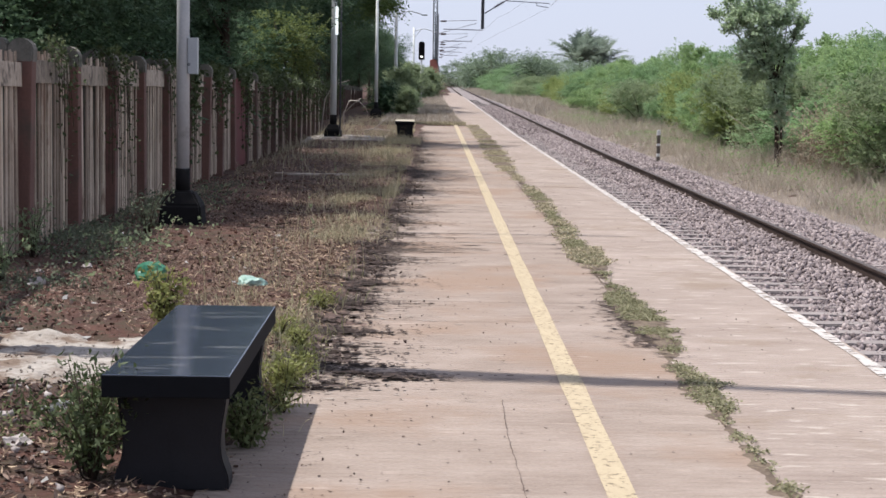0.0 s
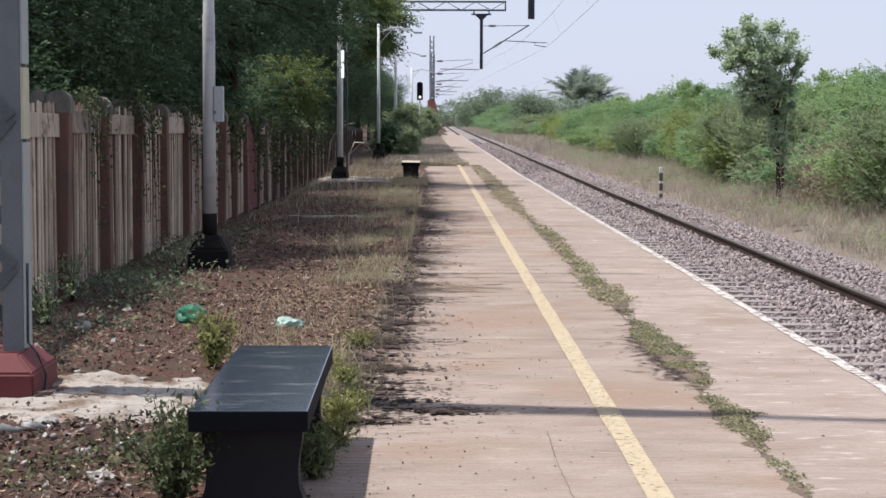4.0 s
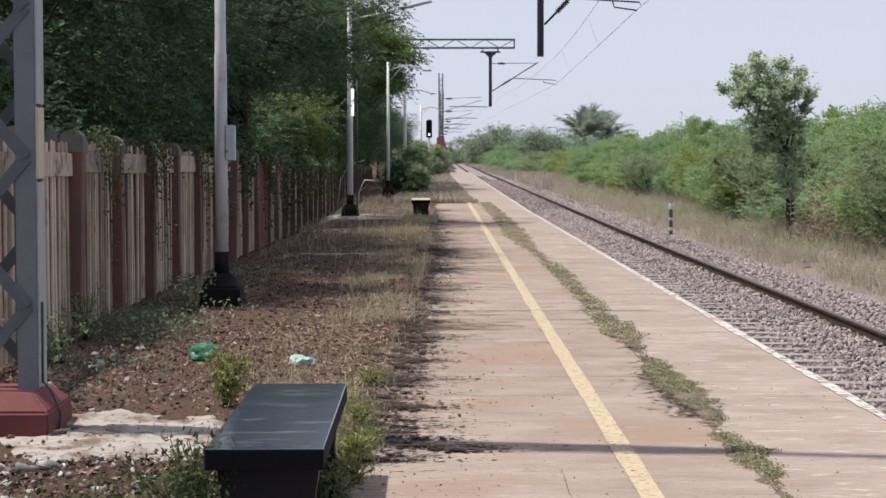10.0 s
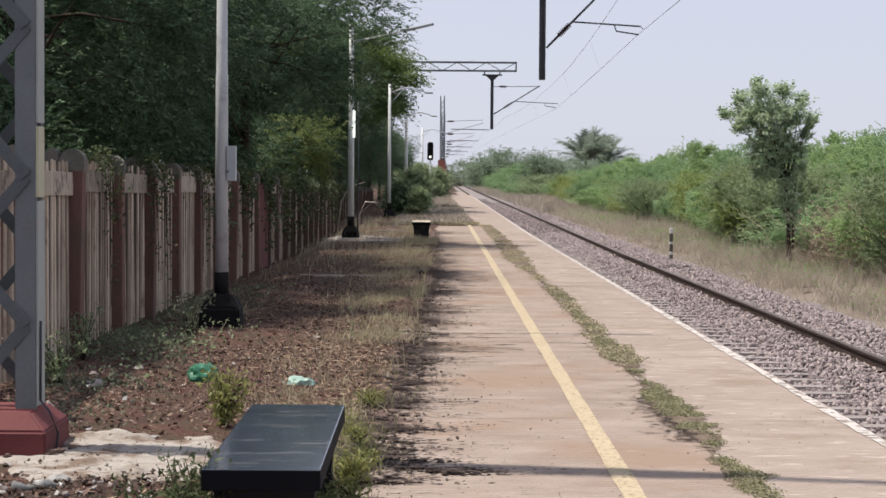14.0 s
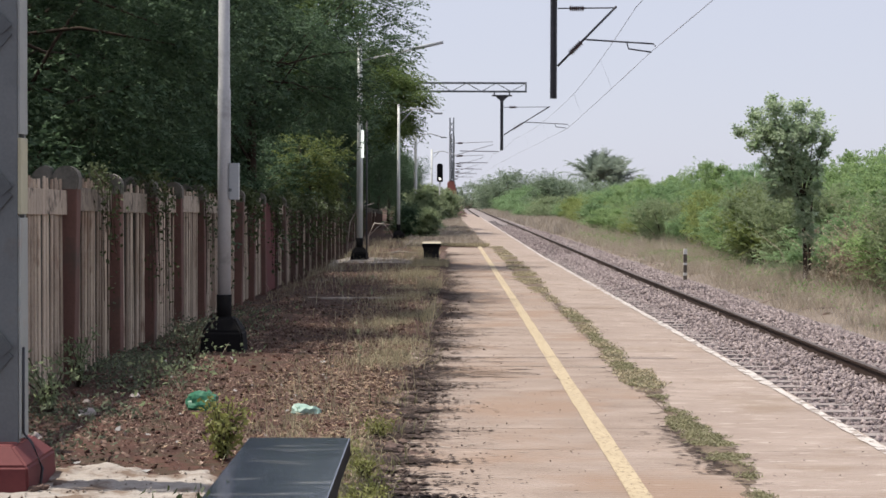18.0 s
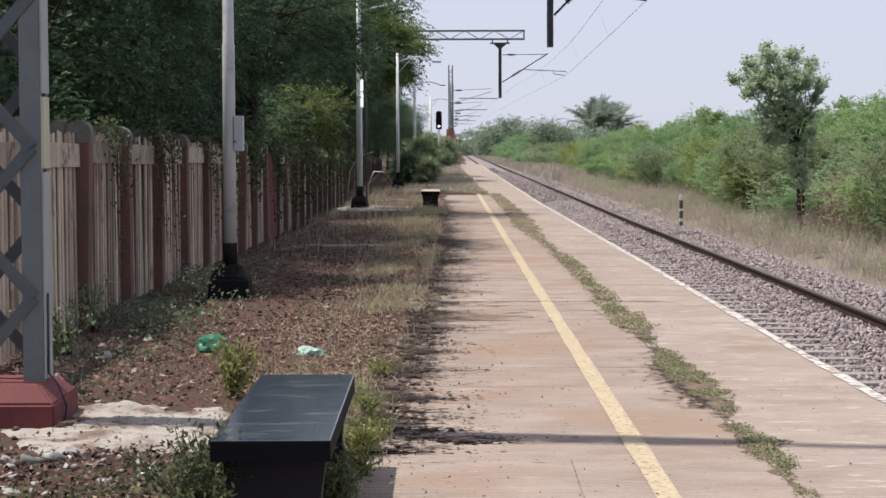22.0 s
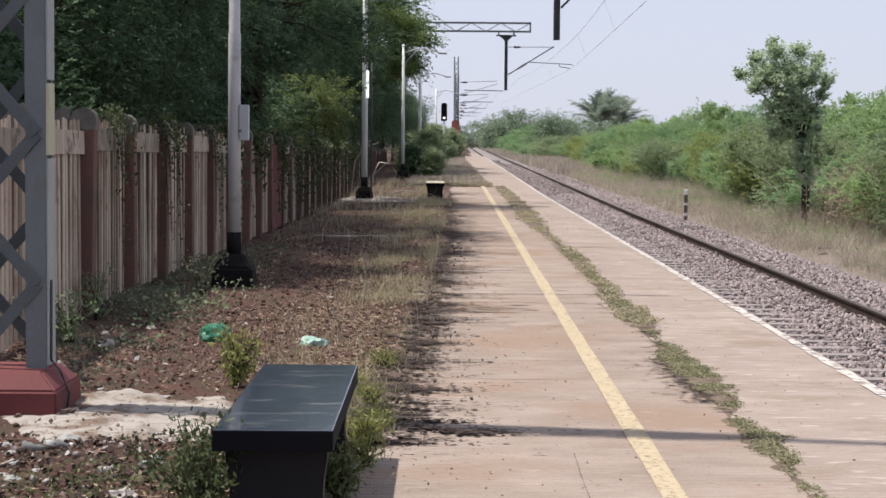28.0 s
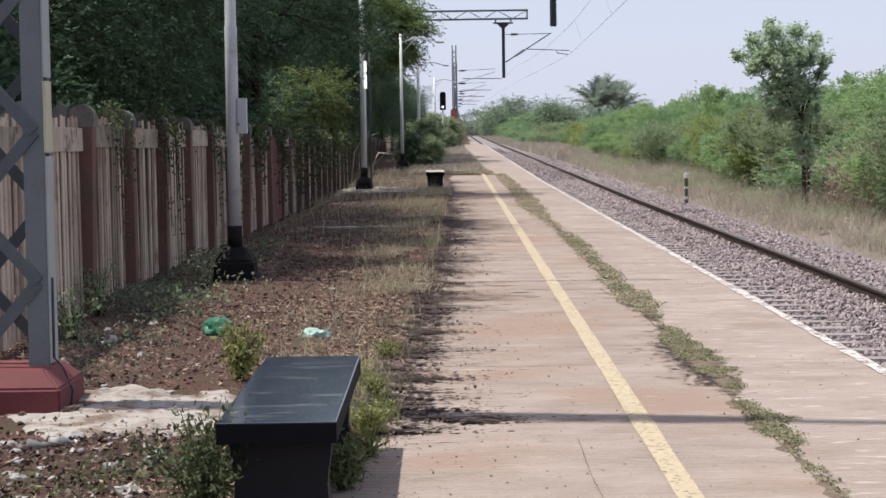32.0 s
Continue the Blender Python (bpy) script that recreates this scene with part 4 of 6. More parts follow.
for i, y in enumerate((240, 292, 345, 400)):
    far_mast(1.7 + 0.35 * i, y, 9.6, 4.0)


def signal():
    s = thing("railway_signal", (0.02, 124.0, 0.0), "black colour-light signal head with one white lamp lit", "signal")
    bm = bmesh.new()
    tube(bm, [(0, 0, -0.05), (0, 0, 3.0)], 0.06, 10)
    part("post", bm, POLE_GREY, s)
    bm = bmesh.new()
    extrude_outline(bm, [(-0.2, 2.65), (0.2, 2.65), (0.2, 3.75), (0.12, 3.85), (-0.12, 3.85), (-0.2, 3.75)], 1, -0.15, 0.12, 0.02)
    h = part("signal_head", bm, BLACK, s)
    for z, lit in ((2.85, True), (3.2, False), (3.55, False)):
        bm = bmesh.new()
        tube(bm, [(0, -0.16, z), (0, -0.19, z)], 0.075, 12)
        part("lens", bm, glow("signal_lamp_white", (1.0, 0.95, 0.85), 1.6) if lit else BLACK, h)
        bm = bmesh.new()
        extrude_outline(bm, [(0.12 * math.cos(a), z + 0.12 * math.sin(a)) for a in (math.pi * k / 8 for k in range(9))] + [(0.10 * math.cos(a), z + 0.10 * math.sin(a)) for a in (math.pi * k / 8 for k in range(8, -1, -1))], 1, -0.33, -0.16)
        part("hood", bm, BLACK, h)


signal()


def red_hut():
    h = thing("trackside_hut", (1.0, 150.0, 0.0), "small faded red trackside hut with a sloping roof", "hut")
    bm = bmesh.new()
    extrude_outline(bm, [(-0.36, 1.7), (0.42, 1.7), (0.42, 1.9), (0.16, 2.9), (-0.12, 2.95), (-0.36, 2.85)], 1, -0.6, 0.6, 0.02)
    part("wall", bm, HUT_RED, h)
    bm = bmesh.new()
    box(bm, -0.34, 0.4, -0.58, 0.58, -0.05, 1.7)
    part("base_wall", bm, TAN_SOIL, h, "unpainted earth-coloured base wall")
    bm = bmesh.new()
    extrude_outline(bm, [(0.48, 1.8), (0.18, 2.92), (-0.14, 2.97), (-0.14, 3.01), (0.21, 2.96), (0.53, 1.8)], 1, -0.7, 0.7)
    part("roof", bm, STEEL_DARK, h)


red_hut()


def marker_post():
    p = thing("marker_post", (6.42, 48.8, -0.68), "short black and white banded trackside marker post", "post")
    for z0, z1, m in ((0, 0.22, POST_OLD), (0.22, 0.3, SIGN_WHITE), (0.3, 0.5, POST_OLD), (0.5, 0.56, SIGN_WHITE), (0.56, 0.78, POST_OLD), (0.78, 0.92, SIGN_WHITE)):
        bm = bmesh.new()
        box(bm, -0.045, 0.045, -0.045, 0.045, z0, z1, 0.008)
        part("band", bm, m, p)


marker_post()


# ---- trees and scrub ----
def wood(trunk, limbs, sides=8):
    bm = bmesh.new()
    tube(bm, *trunk, sides)
    for l in limbs:
        tube(bm, *l, 6)
    return bm


def crown_points(rng, count, clumps, centre, radii, clump, shell=0.55, low=-1.0):
    d = unit(rng.normal(size=(clumps, 3)))
    d[:, 2] = np.clip(d[:, 2], low, 1)
    c = np.asarray(centre) + d * rng.uniform(shell, 1.0, (clumps, 1)) * np.asarray(radii)
    k = rng.integers(0, clumps, count)
    s = clump * rng.uniform(0.6, 1.4, (clumps, 1))[k]
    return c[k] + rng.normal(size=(count, 3)) * s * [1, 1, 0.6], c


def tree(name, at, height, radius, material, rng, label, count=26000, leaf=0.09, base=0.35, clumps=90, clump=0.42, trunk_r=0.14, group="", category="tree", slim=0.45, turn=0.0):
    t = thing(name, at, label, category, group, turn=turn)
    h0, h1 = height * base, height
    centre, radii = (0, 0, (h0 + h1) / 2), (radius, radius, (h1 - h0) / 2)
    pts, cs = crown_points(rng, count, clumps, centre, radii, clump)
    top = (rng.uniform(-0.3, 0.3), rng.uniform(-0.3, 0.3), height * 0.72)
    bend = (rng.uniform(-0.2, 0.2), rng.uniform(-0.2, 0.2), height * 0.3)
    limbs = []
    for c in cs[:: max(1, len(cs) // 16)]:
        s = Vector(bend).lerp(Vector(top), rng.uniform(0.0, 0.9))
        e = Vector(c)
        limbs.append(([s, s.lerp(e, 0.5) + Vector((0, 0, 0.15)), e], [trunk_r * 0.22, trunk_r * 0.14, 0.008]))
    part("trunk", wood(([(0, 0, -0.15), bend, top], [trunk_r, trunk_r * 0.8, trunk_r * 0.35]), limbs), BARK, t)
    n = count // 11
    pts = pts[:n]
    out = unit(pts - np.array([0, 0, h0 + 0.35 * (h1 - h0)])) + [0, 0, 0.15]
    part("crown", sprays("crown", pts, out, leaf * 4.2, 11, leaf, material, rng, 0.45, slim), None, t)
    return t


rng = np.random.default_rng(11)
A = tree("tree", (-6.4, 17.5, 0), 5.8, 2.7, LEAF_DARK, rng, "dense dark green tree hanging over the fence", 86000, 0.062, 0.27, 76, 0.3, group="trees behind the fence")
B = tree("tree", (-5.7, 25.5, 0), 8.2, 3.1, LEAF_DARK, rng, "dense dark green tree hanging over the fence", 96000, 0.068, 0.22, 86, 0.33, group="trees behind the fence")
C = tree("tree", (-6.6, 42.0, -0.3), 8.4, 3.2, LEAF_DARK, rng, "broad dark green tree behind the fence", 52000, 0.115, 0.24, 60, 0.34, group="trees behind the fence")
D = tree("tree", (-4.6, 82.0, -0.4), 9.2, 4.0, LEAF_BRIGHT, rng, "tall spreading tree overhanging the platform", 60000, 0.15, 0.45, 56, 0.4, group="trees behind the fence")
for src, x, y, turn in ((B, -5.9, 33, 80), (A, -5.1, 21.5, 40), (C, -7.4, 35.5, 200), (B, -11.0, 39, 150), (C, -6.0, 60.5, 130), (C, -5.8, 67, 250), (D, -7.4, 97, 100), (D, -5.1, 93, 160), (A, -4.7, 72, 200), (A, -4.5, 90, 100), (A, -4.6, 104, 200), (A, -4.4, 118, 10), (A, -4.6, 135, 300),
                        (B, -10.5, 15, 300), (B, -10.5, 21, 20), (B, -10, 27, 110), (B, -10.5, 34, 210), (B, -12, 45, 310), (C, -12, 51, 60), (D, -9, 63, 30), (D, -10, 80, 130), (D, -10.5, 105, 230), (A, -8.2, 13.5, 140)):
    copy_thing(src, pose(x, y, 0.0 if y < 40 else -0.3, 0, 0, turn))

# First two copies are added to shade the platform and darken the bench's reflection.
for src, x, y, turn, s in ((B, -6.2, 29.5, 35, 1.2), (D, -8.2, 76.0, 75, 1.25), (A, -3.1, 112, 50, 0.72), (A, -3.4, 101, 170, 0.8), (A, -2.9, 128, 260, 0.85)):
    copy_thing(src, pose(x, y, -0.2, 0, 0, turn) @ Matrix.Scale(s, 4))
under = tree("tree", (-5.1, 15.0, 0), 3.0, 1.25, LEAF_DARK, rng, "dark leafy sapling crowding behind the fence", 9000, 0.1, 0.12, 30, 0.22, 0.05, "saplings behind the fence")
over = tree("tree", (-4.2, 42.2, -0.25), 7.6, 3.6, LEAF_DARK, rng, "leafy tree leaning over the fence and lamp post", 76000, 0.09, 0.4, 110, 0.3, group="trees behind the fence")
# Added tree for a sunlit patch of foliage; its leaf colour holds the sun.
low = tree("tree", (-3.5, 50.5, -0.35), 3.7, 0.72, LEAF_SUNNY, rng, "low tree standing in for a sunlit patch of foliage by the fence", 9000, 0.085, 0.45, 26, 0.2, 0.06, "trees behind the fence")
for k in range(20):
    y = 17.2 + k * 2.3
    copy_thing(under, pose(-4.8 - 0.5 * (k % 2), y, -0.0105 * (y - 16), 0, 0, 77 * k) @ Matrix.Scale(0.85 + 0.3 * ((k * 37) % 10) / 10, 4))


def slim_tree():
    rng = np.random.default_rng(4)
    t = thing("young_tree", (8.7, 44.5, -0.7), "slender young tree with a clumped grey-green crown", "tree")
    pts, tips = [], []
    for x, z, r, n in ((-0.5, 3.72, 0.7, 420), (-0.95, 3.75, 0.42, 150), (0.02, 3.65, 0.42, 150), (-0.45, 3.15, 0.55, 200), (-0.8, 4.5, 0.14, 22), (-0.78, 4.28, 0.26, 60), (-0.2, 4.3, 0.24, 55), (0.25, 4.08, 0.22, 45), (-1.15, 4.12, 0.24, 50), (-0.2, 2.95, 0.4, 120), (0.1, 2.95, 0.3, 70), (-0.7, 2.9, 0.35, 80), (-1.42, 3.78, 0.19, 40), (-1.2, 3.42, 0.2, 40), (0.44, 3.6, 0.2, 45), (0.3, 3.3, 0.22, 45), (-0.4, 2.62, 0.36, 100), (-0.65, 2.45, 0.2, 35), (-0.1, 2.3, 0.3, 80), (0.1, 2.6, 0.2, 40), (-0.08, 1.85, 0.28, 80), (0.02, 1.45, 0.22, 50), (0.05, 1.1, 0.13, 22)):
        y = rng.uniform(-0.25, 0.25) if r < 0.3 else 0.0
        pts.append(np.array([x, y, z]) + unit(rng.normal(size=(n, 3))) * r * np.abs(rng.normal(0.52, 0.28, (n, 1))) * [1, 1, 0.95])
        tips.append((x, y, z))
    pts = np.concatenate(pts)
    limbs = [([(-0.1, 0, 2.1), (x * 0.6, y * 0.6, 0.5 * z + 1.3), (x, y, z)], [0.022, 0.014, 0.005]) for x, y, z in tips if z > 3]
    limbs.append(([(0.03, 0, 0.05), (0.12, 0.03, 0.7), (0.1, 0.05, 1.5), (0.2, 0.05, 2.5)], [0.04, 0.034, 0.026, 0.01]))
    part("trunk", wood(([(0.02, 0, -0.1), (0.0, 0, 1.0), (-0.08, 0.02, 2.2), (-0.52, 0, 4.1)], [0.065, 0.052, 0.04, 0.012]), limbs), BARK, t)
    part("crown", sprays("crown", pts, unit(pts - [-0.35, 0, 3.0]) + [0, 0, 0.35], 0.2, 8, 0.095, LEAF_YOUNG, rng, -0.1, 0.5, 1.3), None, t)


slim_tree()


def bush(at, rx, h, material, rng, label, count, leaf, group="trackside scrub bushes", twig=8):
    t = thing("scrub_bush", at, label, "bush", group)
    pts, cs = crown_points(rng, count, 52, (0, 0, h * 0.46), (rx, rx, h * 0.46), 0.24, 0.5)
    pts = pts[pts[:, 2] > 0.02]
    bm = bmesh.new()
    for c in cs[:: 52 // twig]:
        tube(bm, [(float(c[0]) * 0.1, float(c[1]) * 0.1, -0.1), (float(c[0]) * 0.5, float(c[1]) * 0.5, float(c[2]) * 0.55), tuple(float(v) for v in c)], [0.04, 0.025, 0.006], 5)
    part("stem", bm, BARK, t)
    pts = pts[: count // 12]
    part("foliage", sprays("foliage", pts, unit(pts - [0, 0, h * 0.2]) + [0, 0, 0.45], leaf * 3.6, 12, leaf * 1.08, material, rng, 0.3, 0.45, 0.7), None, t)
    return t


rng = np.random.default_rng(23)
kinds = [bush((10.6, 40, -0.6), 1.9, 3.4, LEAF_SCRUB, rng, "feathery bright green thorn scrub beside the track", 36000, 0.066),
         bush((12.8, 47, -0.6), 2.3, 4.0, LEAF_DEEP, rng, "feathery bright green thorn scrub beside the track", 40000, 0.07),
         bush((10.2, 52, -0.6), 1.5, 2.7, LEAF_GREY, rng, "grey-green leafy scrub beside the track", 28000, 0.07),
         bush((13.5, 60, -0.5), 2.6, 4.2, LEAF_SCRUB, rng, "feathery bright green thorn scrub beside the track", 36000, 0.088),
         bush((10.3, 57, -0.6), 1.6, 2.8, LEAF_LIME, rng, "yellowish green thorn scrub beside the track", 28000, 0.066),
         bush((10.6, 63, -0.6), 1.7, 3.2, LEAF_DEEP, rng, "deep green thorn scrub beside the track", 32000, 0.066)]
spots = random.Random(5)
for row, (x, n, pick) in enumerate(((10.4, 34, (0, 2, 4, 5, 5)), (13.6, 26, (1, 3, 1)), (18.0, 20, (1, 3)), (25.0, 13, (3, 1)))):
    for i in range(n):
        y = 30 + row * 5 + i * (4.4 + row * 1.2) + spots.uniform(-1.2, 1.2)
        copy_thing(kinds[spots.choice(pick)], pose(x + spots.uniform(-0.9, 0.9) + 0.02 * max(0, y - 60), y, -0.6 + 0.12 * row - 0.003 * max(0, y - 85), 0, 0, spots.uniform(0, 360)) @ Matrix.Diagonal((*(spots.uniform(0.75, 1.15),) * 2, spots.uniform(0.62, 1.08), 1)))

for i in range(26):
    y = 178 + i * 7.0
    copy_thing(kinds[spots.choice((1, 2, 5))], pose(10.6 + 0.012 * (y - 178) + spots.uniform(-0.5, 0.9), y, -1.1, 0, 0, spots.uniform(0, 360)) @ Matrix.Diagonal((1.5, 1.6, spots.uniform(0.8, 1.15), 1)))

# bushes at the platform's far left
P = bush((-1.15, 74, -0.1), 0.14, 1.15, LEAF_DARK, rng, "dark green bush beside the far platform", 6000, 0.1, "platform bushes")
Q = bush((-0.8, 86, 0.0), 0.36, 1.9, LEAF_GREY, rng, "pale green bush beside the far platform", 7000, 0.12, "platform bushes")
for k, (src, x, y, turn) in enumerate(((Q, -1.5, 84, 140), (Q, -0.6, 99, 60), (Q, -0.75, 112, 160), (Q, -1.45, 104, 220), (Q, -0.4, 132, 30), (Q, -1.2, 126, 10), (Q, -1.1, 93, 80), (Q, 0.15, 133, 15), (Q, 0.5, 138, 75), (Q, 0.85, 141, 200))):
    copy_thing(src, pose(x, y, 0.0, 0, 0, turn) @ Matrix.Diagonal((1, 1, 0.7 + 0.55 * (k * 5 % 7) / 6, 1)))

copy_thing(Q, pose(-0.45, 71.5, -0.05, 0, 0, 95) @ Matrix.Diagonal((0.6, 0.6, 0.62, 1)))


def dry_brush(at, label):
    t = thing("dry_brush", at, label, "dead brush")
    r = np.random.default_rng(9)
    for k in range(60):
        bm = bmesh.new()
        a, s, h = r.uniform(0, 6.28), r.uniform(0.3, 1.5), r.uniform(0.5, 1.7)
        b = r.normal(0, 0.5, 2)
        tube(bm, [(b[0], b[1], -0.05), (b[0] + math.cos(a) * s * 0.4, b[1] + math.sin(a) * s * 0.4, h * 0.65), (b[0] + math.cos(a) * s, b[1] + math.sin(a) * s, h)], [0.011, 0.008, 0.004], 4)
        part("twig", bm, DRYWOOD, t)
    pts = r.normal(size=(7000, 3)) * [0.55, 0.6, 0.45] + [0, 0, 0.75]
    part("dead_foliage", leaves("dead_foliage", pts[pts[:, 2] > 0], 0.09, BRUSH_DRY, r, 0.35), None, t)


dry_brush((9.75, 42.0, -0.62), "tangle of pale dry brushwood beside the scrub")
dry_brush((10.6, 43.6, -0.62), "tangle of pale dry brushwood beside the scrub")


def palm(at, height, rng, label):
    p = thing("palm", at, label, "palm tree", "distant palms")
    part("trunk", wood(([(0, 0, -0.2), (0.1, 0, height * 0.5), (0, 0, height)], [0.2, 0.16, 0.15]), []), BARK, p)
    for k in range(46):
        a, up = rng.uniform(0, 2 * np.pi), rng.uniform(0.45, 1.5)
        d = np.array([np.cos(a), np.sin(a), 0])
        s = np.linspace(0, 1, 11)[:, None]
        L = rng.uniform(4.2, 5.8)
        rise = np.array([0, 0, 1.0])
        spine = rise * height + L * (d * np.cos(up) * s + rise * (np.sin(up) * s - 0.24 * s ** 2.6))
        side = np.array([-d[1], d[0], 0])
        v, f = [], []
        for i in range(10):
            step = spine[i + 1] - spine[i]
            for sg in (-1, 1):
                for q in (0.0, 0.5):
                    b = spine[i] + step * q
                    w = 1.1 * np.sin(np.pi * (0.15 + 0.8 * s[i, 0]))
                    tip = b + side * sg * w * 0.8 + step * 1.6 + rise * rng.uniform(-0.35, 0.15)
                    n = len(v)
                    v += [b, b + step * 0.5, tip + step * 0.08, tip]
                    f.append((n, n + 1, n + 2, n + 3))
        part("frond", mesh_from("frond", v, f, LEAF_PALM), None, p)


prng = np.random.default_rng(3)
palm((19.0, 225, 0.0), 3.5, prng, "hazy grey-green palm above the scrub")
palm((21.9, 232, 0.0), 3.1, prng, "shorter hazy grey-green palm above the scrub")
frng = np.random.default_rng(8)
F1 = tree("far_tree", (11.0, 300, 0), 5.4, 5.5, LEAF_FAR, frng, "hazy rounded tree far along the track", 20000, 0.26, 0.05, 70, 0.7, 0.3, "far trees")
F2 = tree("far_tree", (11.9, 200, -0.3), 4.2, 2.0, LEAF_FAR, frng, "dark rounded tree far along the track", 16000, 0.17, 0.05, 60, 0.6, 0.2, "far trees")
for k, (x, y, turn) in enumerate(((18, 300, 40), (26, 320, 100), (36, 330, 180), (12, 340, 250), (15, 400, 30), (8, 430, 90), (24, 420, 140), (40, 400, 10), (-9, 230, 60), (-12, 300, 120), (-8, 360, 10), (-6, 430, 200), (56, 380, 70))):
    copy_thing(F1, pose(x, y, -0.9 if x > 0 else -0.3, 0, 0, turn))
for x, y, turn in ((17.3, 207, 40), (19.6, 210, 130)):
    copy_thing(F2, pose(x, y, -1.1, 0, 0, turn))
for x, y, turn in ((14.5, 260, 80), (34, 260, 70), (44, 270, 150)):
    copy_thing(F2, pose(x, y, -0.4, 0, 0, turn))


# ---- grass, litter and small things ----
srng = np.random.default_rng(31)


def scatter(n, x0, x1, y0, y1, keep=None):
    x, y = srng.uniform(x0, x1, n), srng.uniform(y0, y1, n)
    if keep is not None:
        k = keep(x, y) > srng.uniform(0, 1, n)
        x, y = x[k], y[k]
    return x, y


def on_ground(x, y, lift=0.0):
    return np.stack([x, y, ground_z(x, y) + lift], 1)


def stuff(name, me, label, category):
    return tagged(new(name, me), label, category, kind="stuff")


# ballast stones
n = 74000
y = 9 + 62 * srng.uniform(0, 1, n) ** 1.35
x = srng.uniform(2.85, 6.95, n)
r = srng.uniform(0.016, 0.043, n)
off = np.abs((y - 7.0 + 0.31) % 0.62 - 0.31)
keep = (off > 0.125) | (np.abs(x - 4.305) > 1.38) | (srng.uniform(0, 1, n) < 0.4 + 0.5 * smooth(3.6, 4.6, x))
x, y, r = x[keep], y[keep], r[keep]
n = len(x)
z = -0.622 + 0.03 * smooth(5.5, 5.9, x) - 0.17 * smooth(6.2, 7.1, x) - 0.06 * (1 - smooth(2.8, 3.2, x)) + srng.uniform(-0.005, 0.03, n) + 0.03 * smooth(4.3, 4.7, x) * smooth(5.1, 4.6, x) - 0.043 * (1 - smooth(4.0, 4.6, x))
stuff("ballast_stones", stones("ballast_stones", x, y, z, r, BALLAST, srng), "loose crushed grey ballast stones between the rails", "ballast")
n = 9000
y = 71 + 70 * srng.uniform(0, 1, n)
x = srng.uniform(2.95, 6.9, n) + bend(y)
stuff("far_ballast_stones", stones("far_ballast_stones", x, y, -0.61 + srng.uniform(-0.005, 0.03, n) - 0.17 * smooth(6.2, 7.1, x - bend(y)), srng.uniform(0.025, 0.055, n), BALLAST, srng), "loose crushed grey ballast stones farther along the track", "ballast")

n = 9000
x, y = srng.uniform(2.9, 6.9, n), srng.uniform(-4.5, 9.2, n)
stuff("near_ballast_stones", stones("near_ballast_stones", x, y, -0.6 + srng.uniform(-0.005, 0.03, n) - 0.17 * smooth(6.2, 7.1, x), srng.uniform(0.02, 0.05, n), BALLAST, srng), "loose crushed grey ballast stones beside the platform", "ballast")

# the weedy joint between slabs and coping
JOINT_SOIL = surface("joint_soil", ((0.06, 0.043, 0.034), (0.12, 0.09, 0.066), (0.2, 0.16, 0.115)), 5, 40, 0.95, 0.8, spread=0.4, bump_dist=0.02)


# the joint's course: distance along the platform, middle and half width
JOINT = np.array([(-4, 1.63, 0.05), (7.6, 1.64, 0.04), (8.7, 1.642, 0.035), (9.1, 1.705, 0.09), (9.35, 1.64, 0.085), (9.6, 1.69, 0.13), (9.85, 1.655, 0.075), (10.35, 1.63, 0.05), (10.9, 1.69, 0.08), (11.9, 1.69, 0.155), (13.2, 1.65, 0.13), (13.7, 1.69, 0.09), (14.1, 1.665, 0.015), (14.8, 1.68, 0.03), (15.4, 1.68, 0.125), (16.6, 1.69, 0.15), (18.0, 1.65, 0.1), (19.2, 1.715, 0.11), (21, 1.7, 0.075), (24.5, 1.745, 0.12), (27, 1.72, 0.06), (31, 1.69, 0.1), (36, 1.68, 0.24), (44, 1.78, 0.21), (60, 1.82, 0.2)])


def joint_width(y):
    return np.interp(y, JOINT[:, 0], JOINT[:, 2])


def joint_mid(y):
    return np.interp(y, JOINT[:, 0], JOINT[:, 1])


def joint_z(x, y):
    return np.clip((joint_width(y) * 0.9 - 0.01 + 0.035 * fbm(x * 0.5, y, 14, 4, 9) - np.abs(x - joint_mid(y))) * 0.12, -0.03, 0.006) + 0.003 * fbm(x, y, 26, 2, 8)


stuff("joint_soil", sheet("joint_soil", np.arange(1.0, 2.15, 0.024), np.arange(-4, 60, 0.04), joint_z, JOINT_SOIL), "dark soil and mulch in the platform joint", "soil")
x, y = scatter(430000, 1.05, 2.1, -4, 27, lambda x, y: smooth(-0.02, 0.07, joint_width(y) - np.abs(x - joint_mid(y) - 0.015) + 0.05 * fbm(x * 0.35, y, 15, 3, 11)) * smooth(-0.55, 0.5, fbm(x, y, 7, 4, 12) + 0.25 * (x > joint_mid(y))) * (0.35 + 0.65 * smooth(26, 13, y)))
stuff("joint_weeds", leaves("joint_weeds", np.stack([x, y, 0.006 + srng.uniform(0, 0.013, len(x))], 1), 0.02, JOINT_WEED, srng, 0.5, up=1.6, flat=0.5), "low grey-green weeds growing along the platform joint", "grass")
x, y = scatter(140000, 1.05, 2.0, 15, 60, lambda x, y: smooth(-0.06, 0.06, joint_width(y) - np.abs(x - joint_mid(y)) + 0.05 * fbm(x, y, 4, 3, 11)) * smooth(-0.2, 0.7, fbm(x, y, 3, 4, 13)) * 0.8)
stuff("dry_joint_weeds", leaves("dry_joint_weeds", np.stack([x, y, 0.006 + srng.uniform(0, 0.03, len(x))], 1), 0.03, STRAW, srng, 0.5, up=1.4, flat=0.6), "half-dry weeds along the far platform joint", "grass")


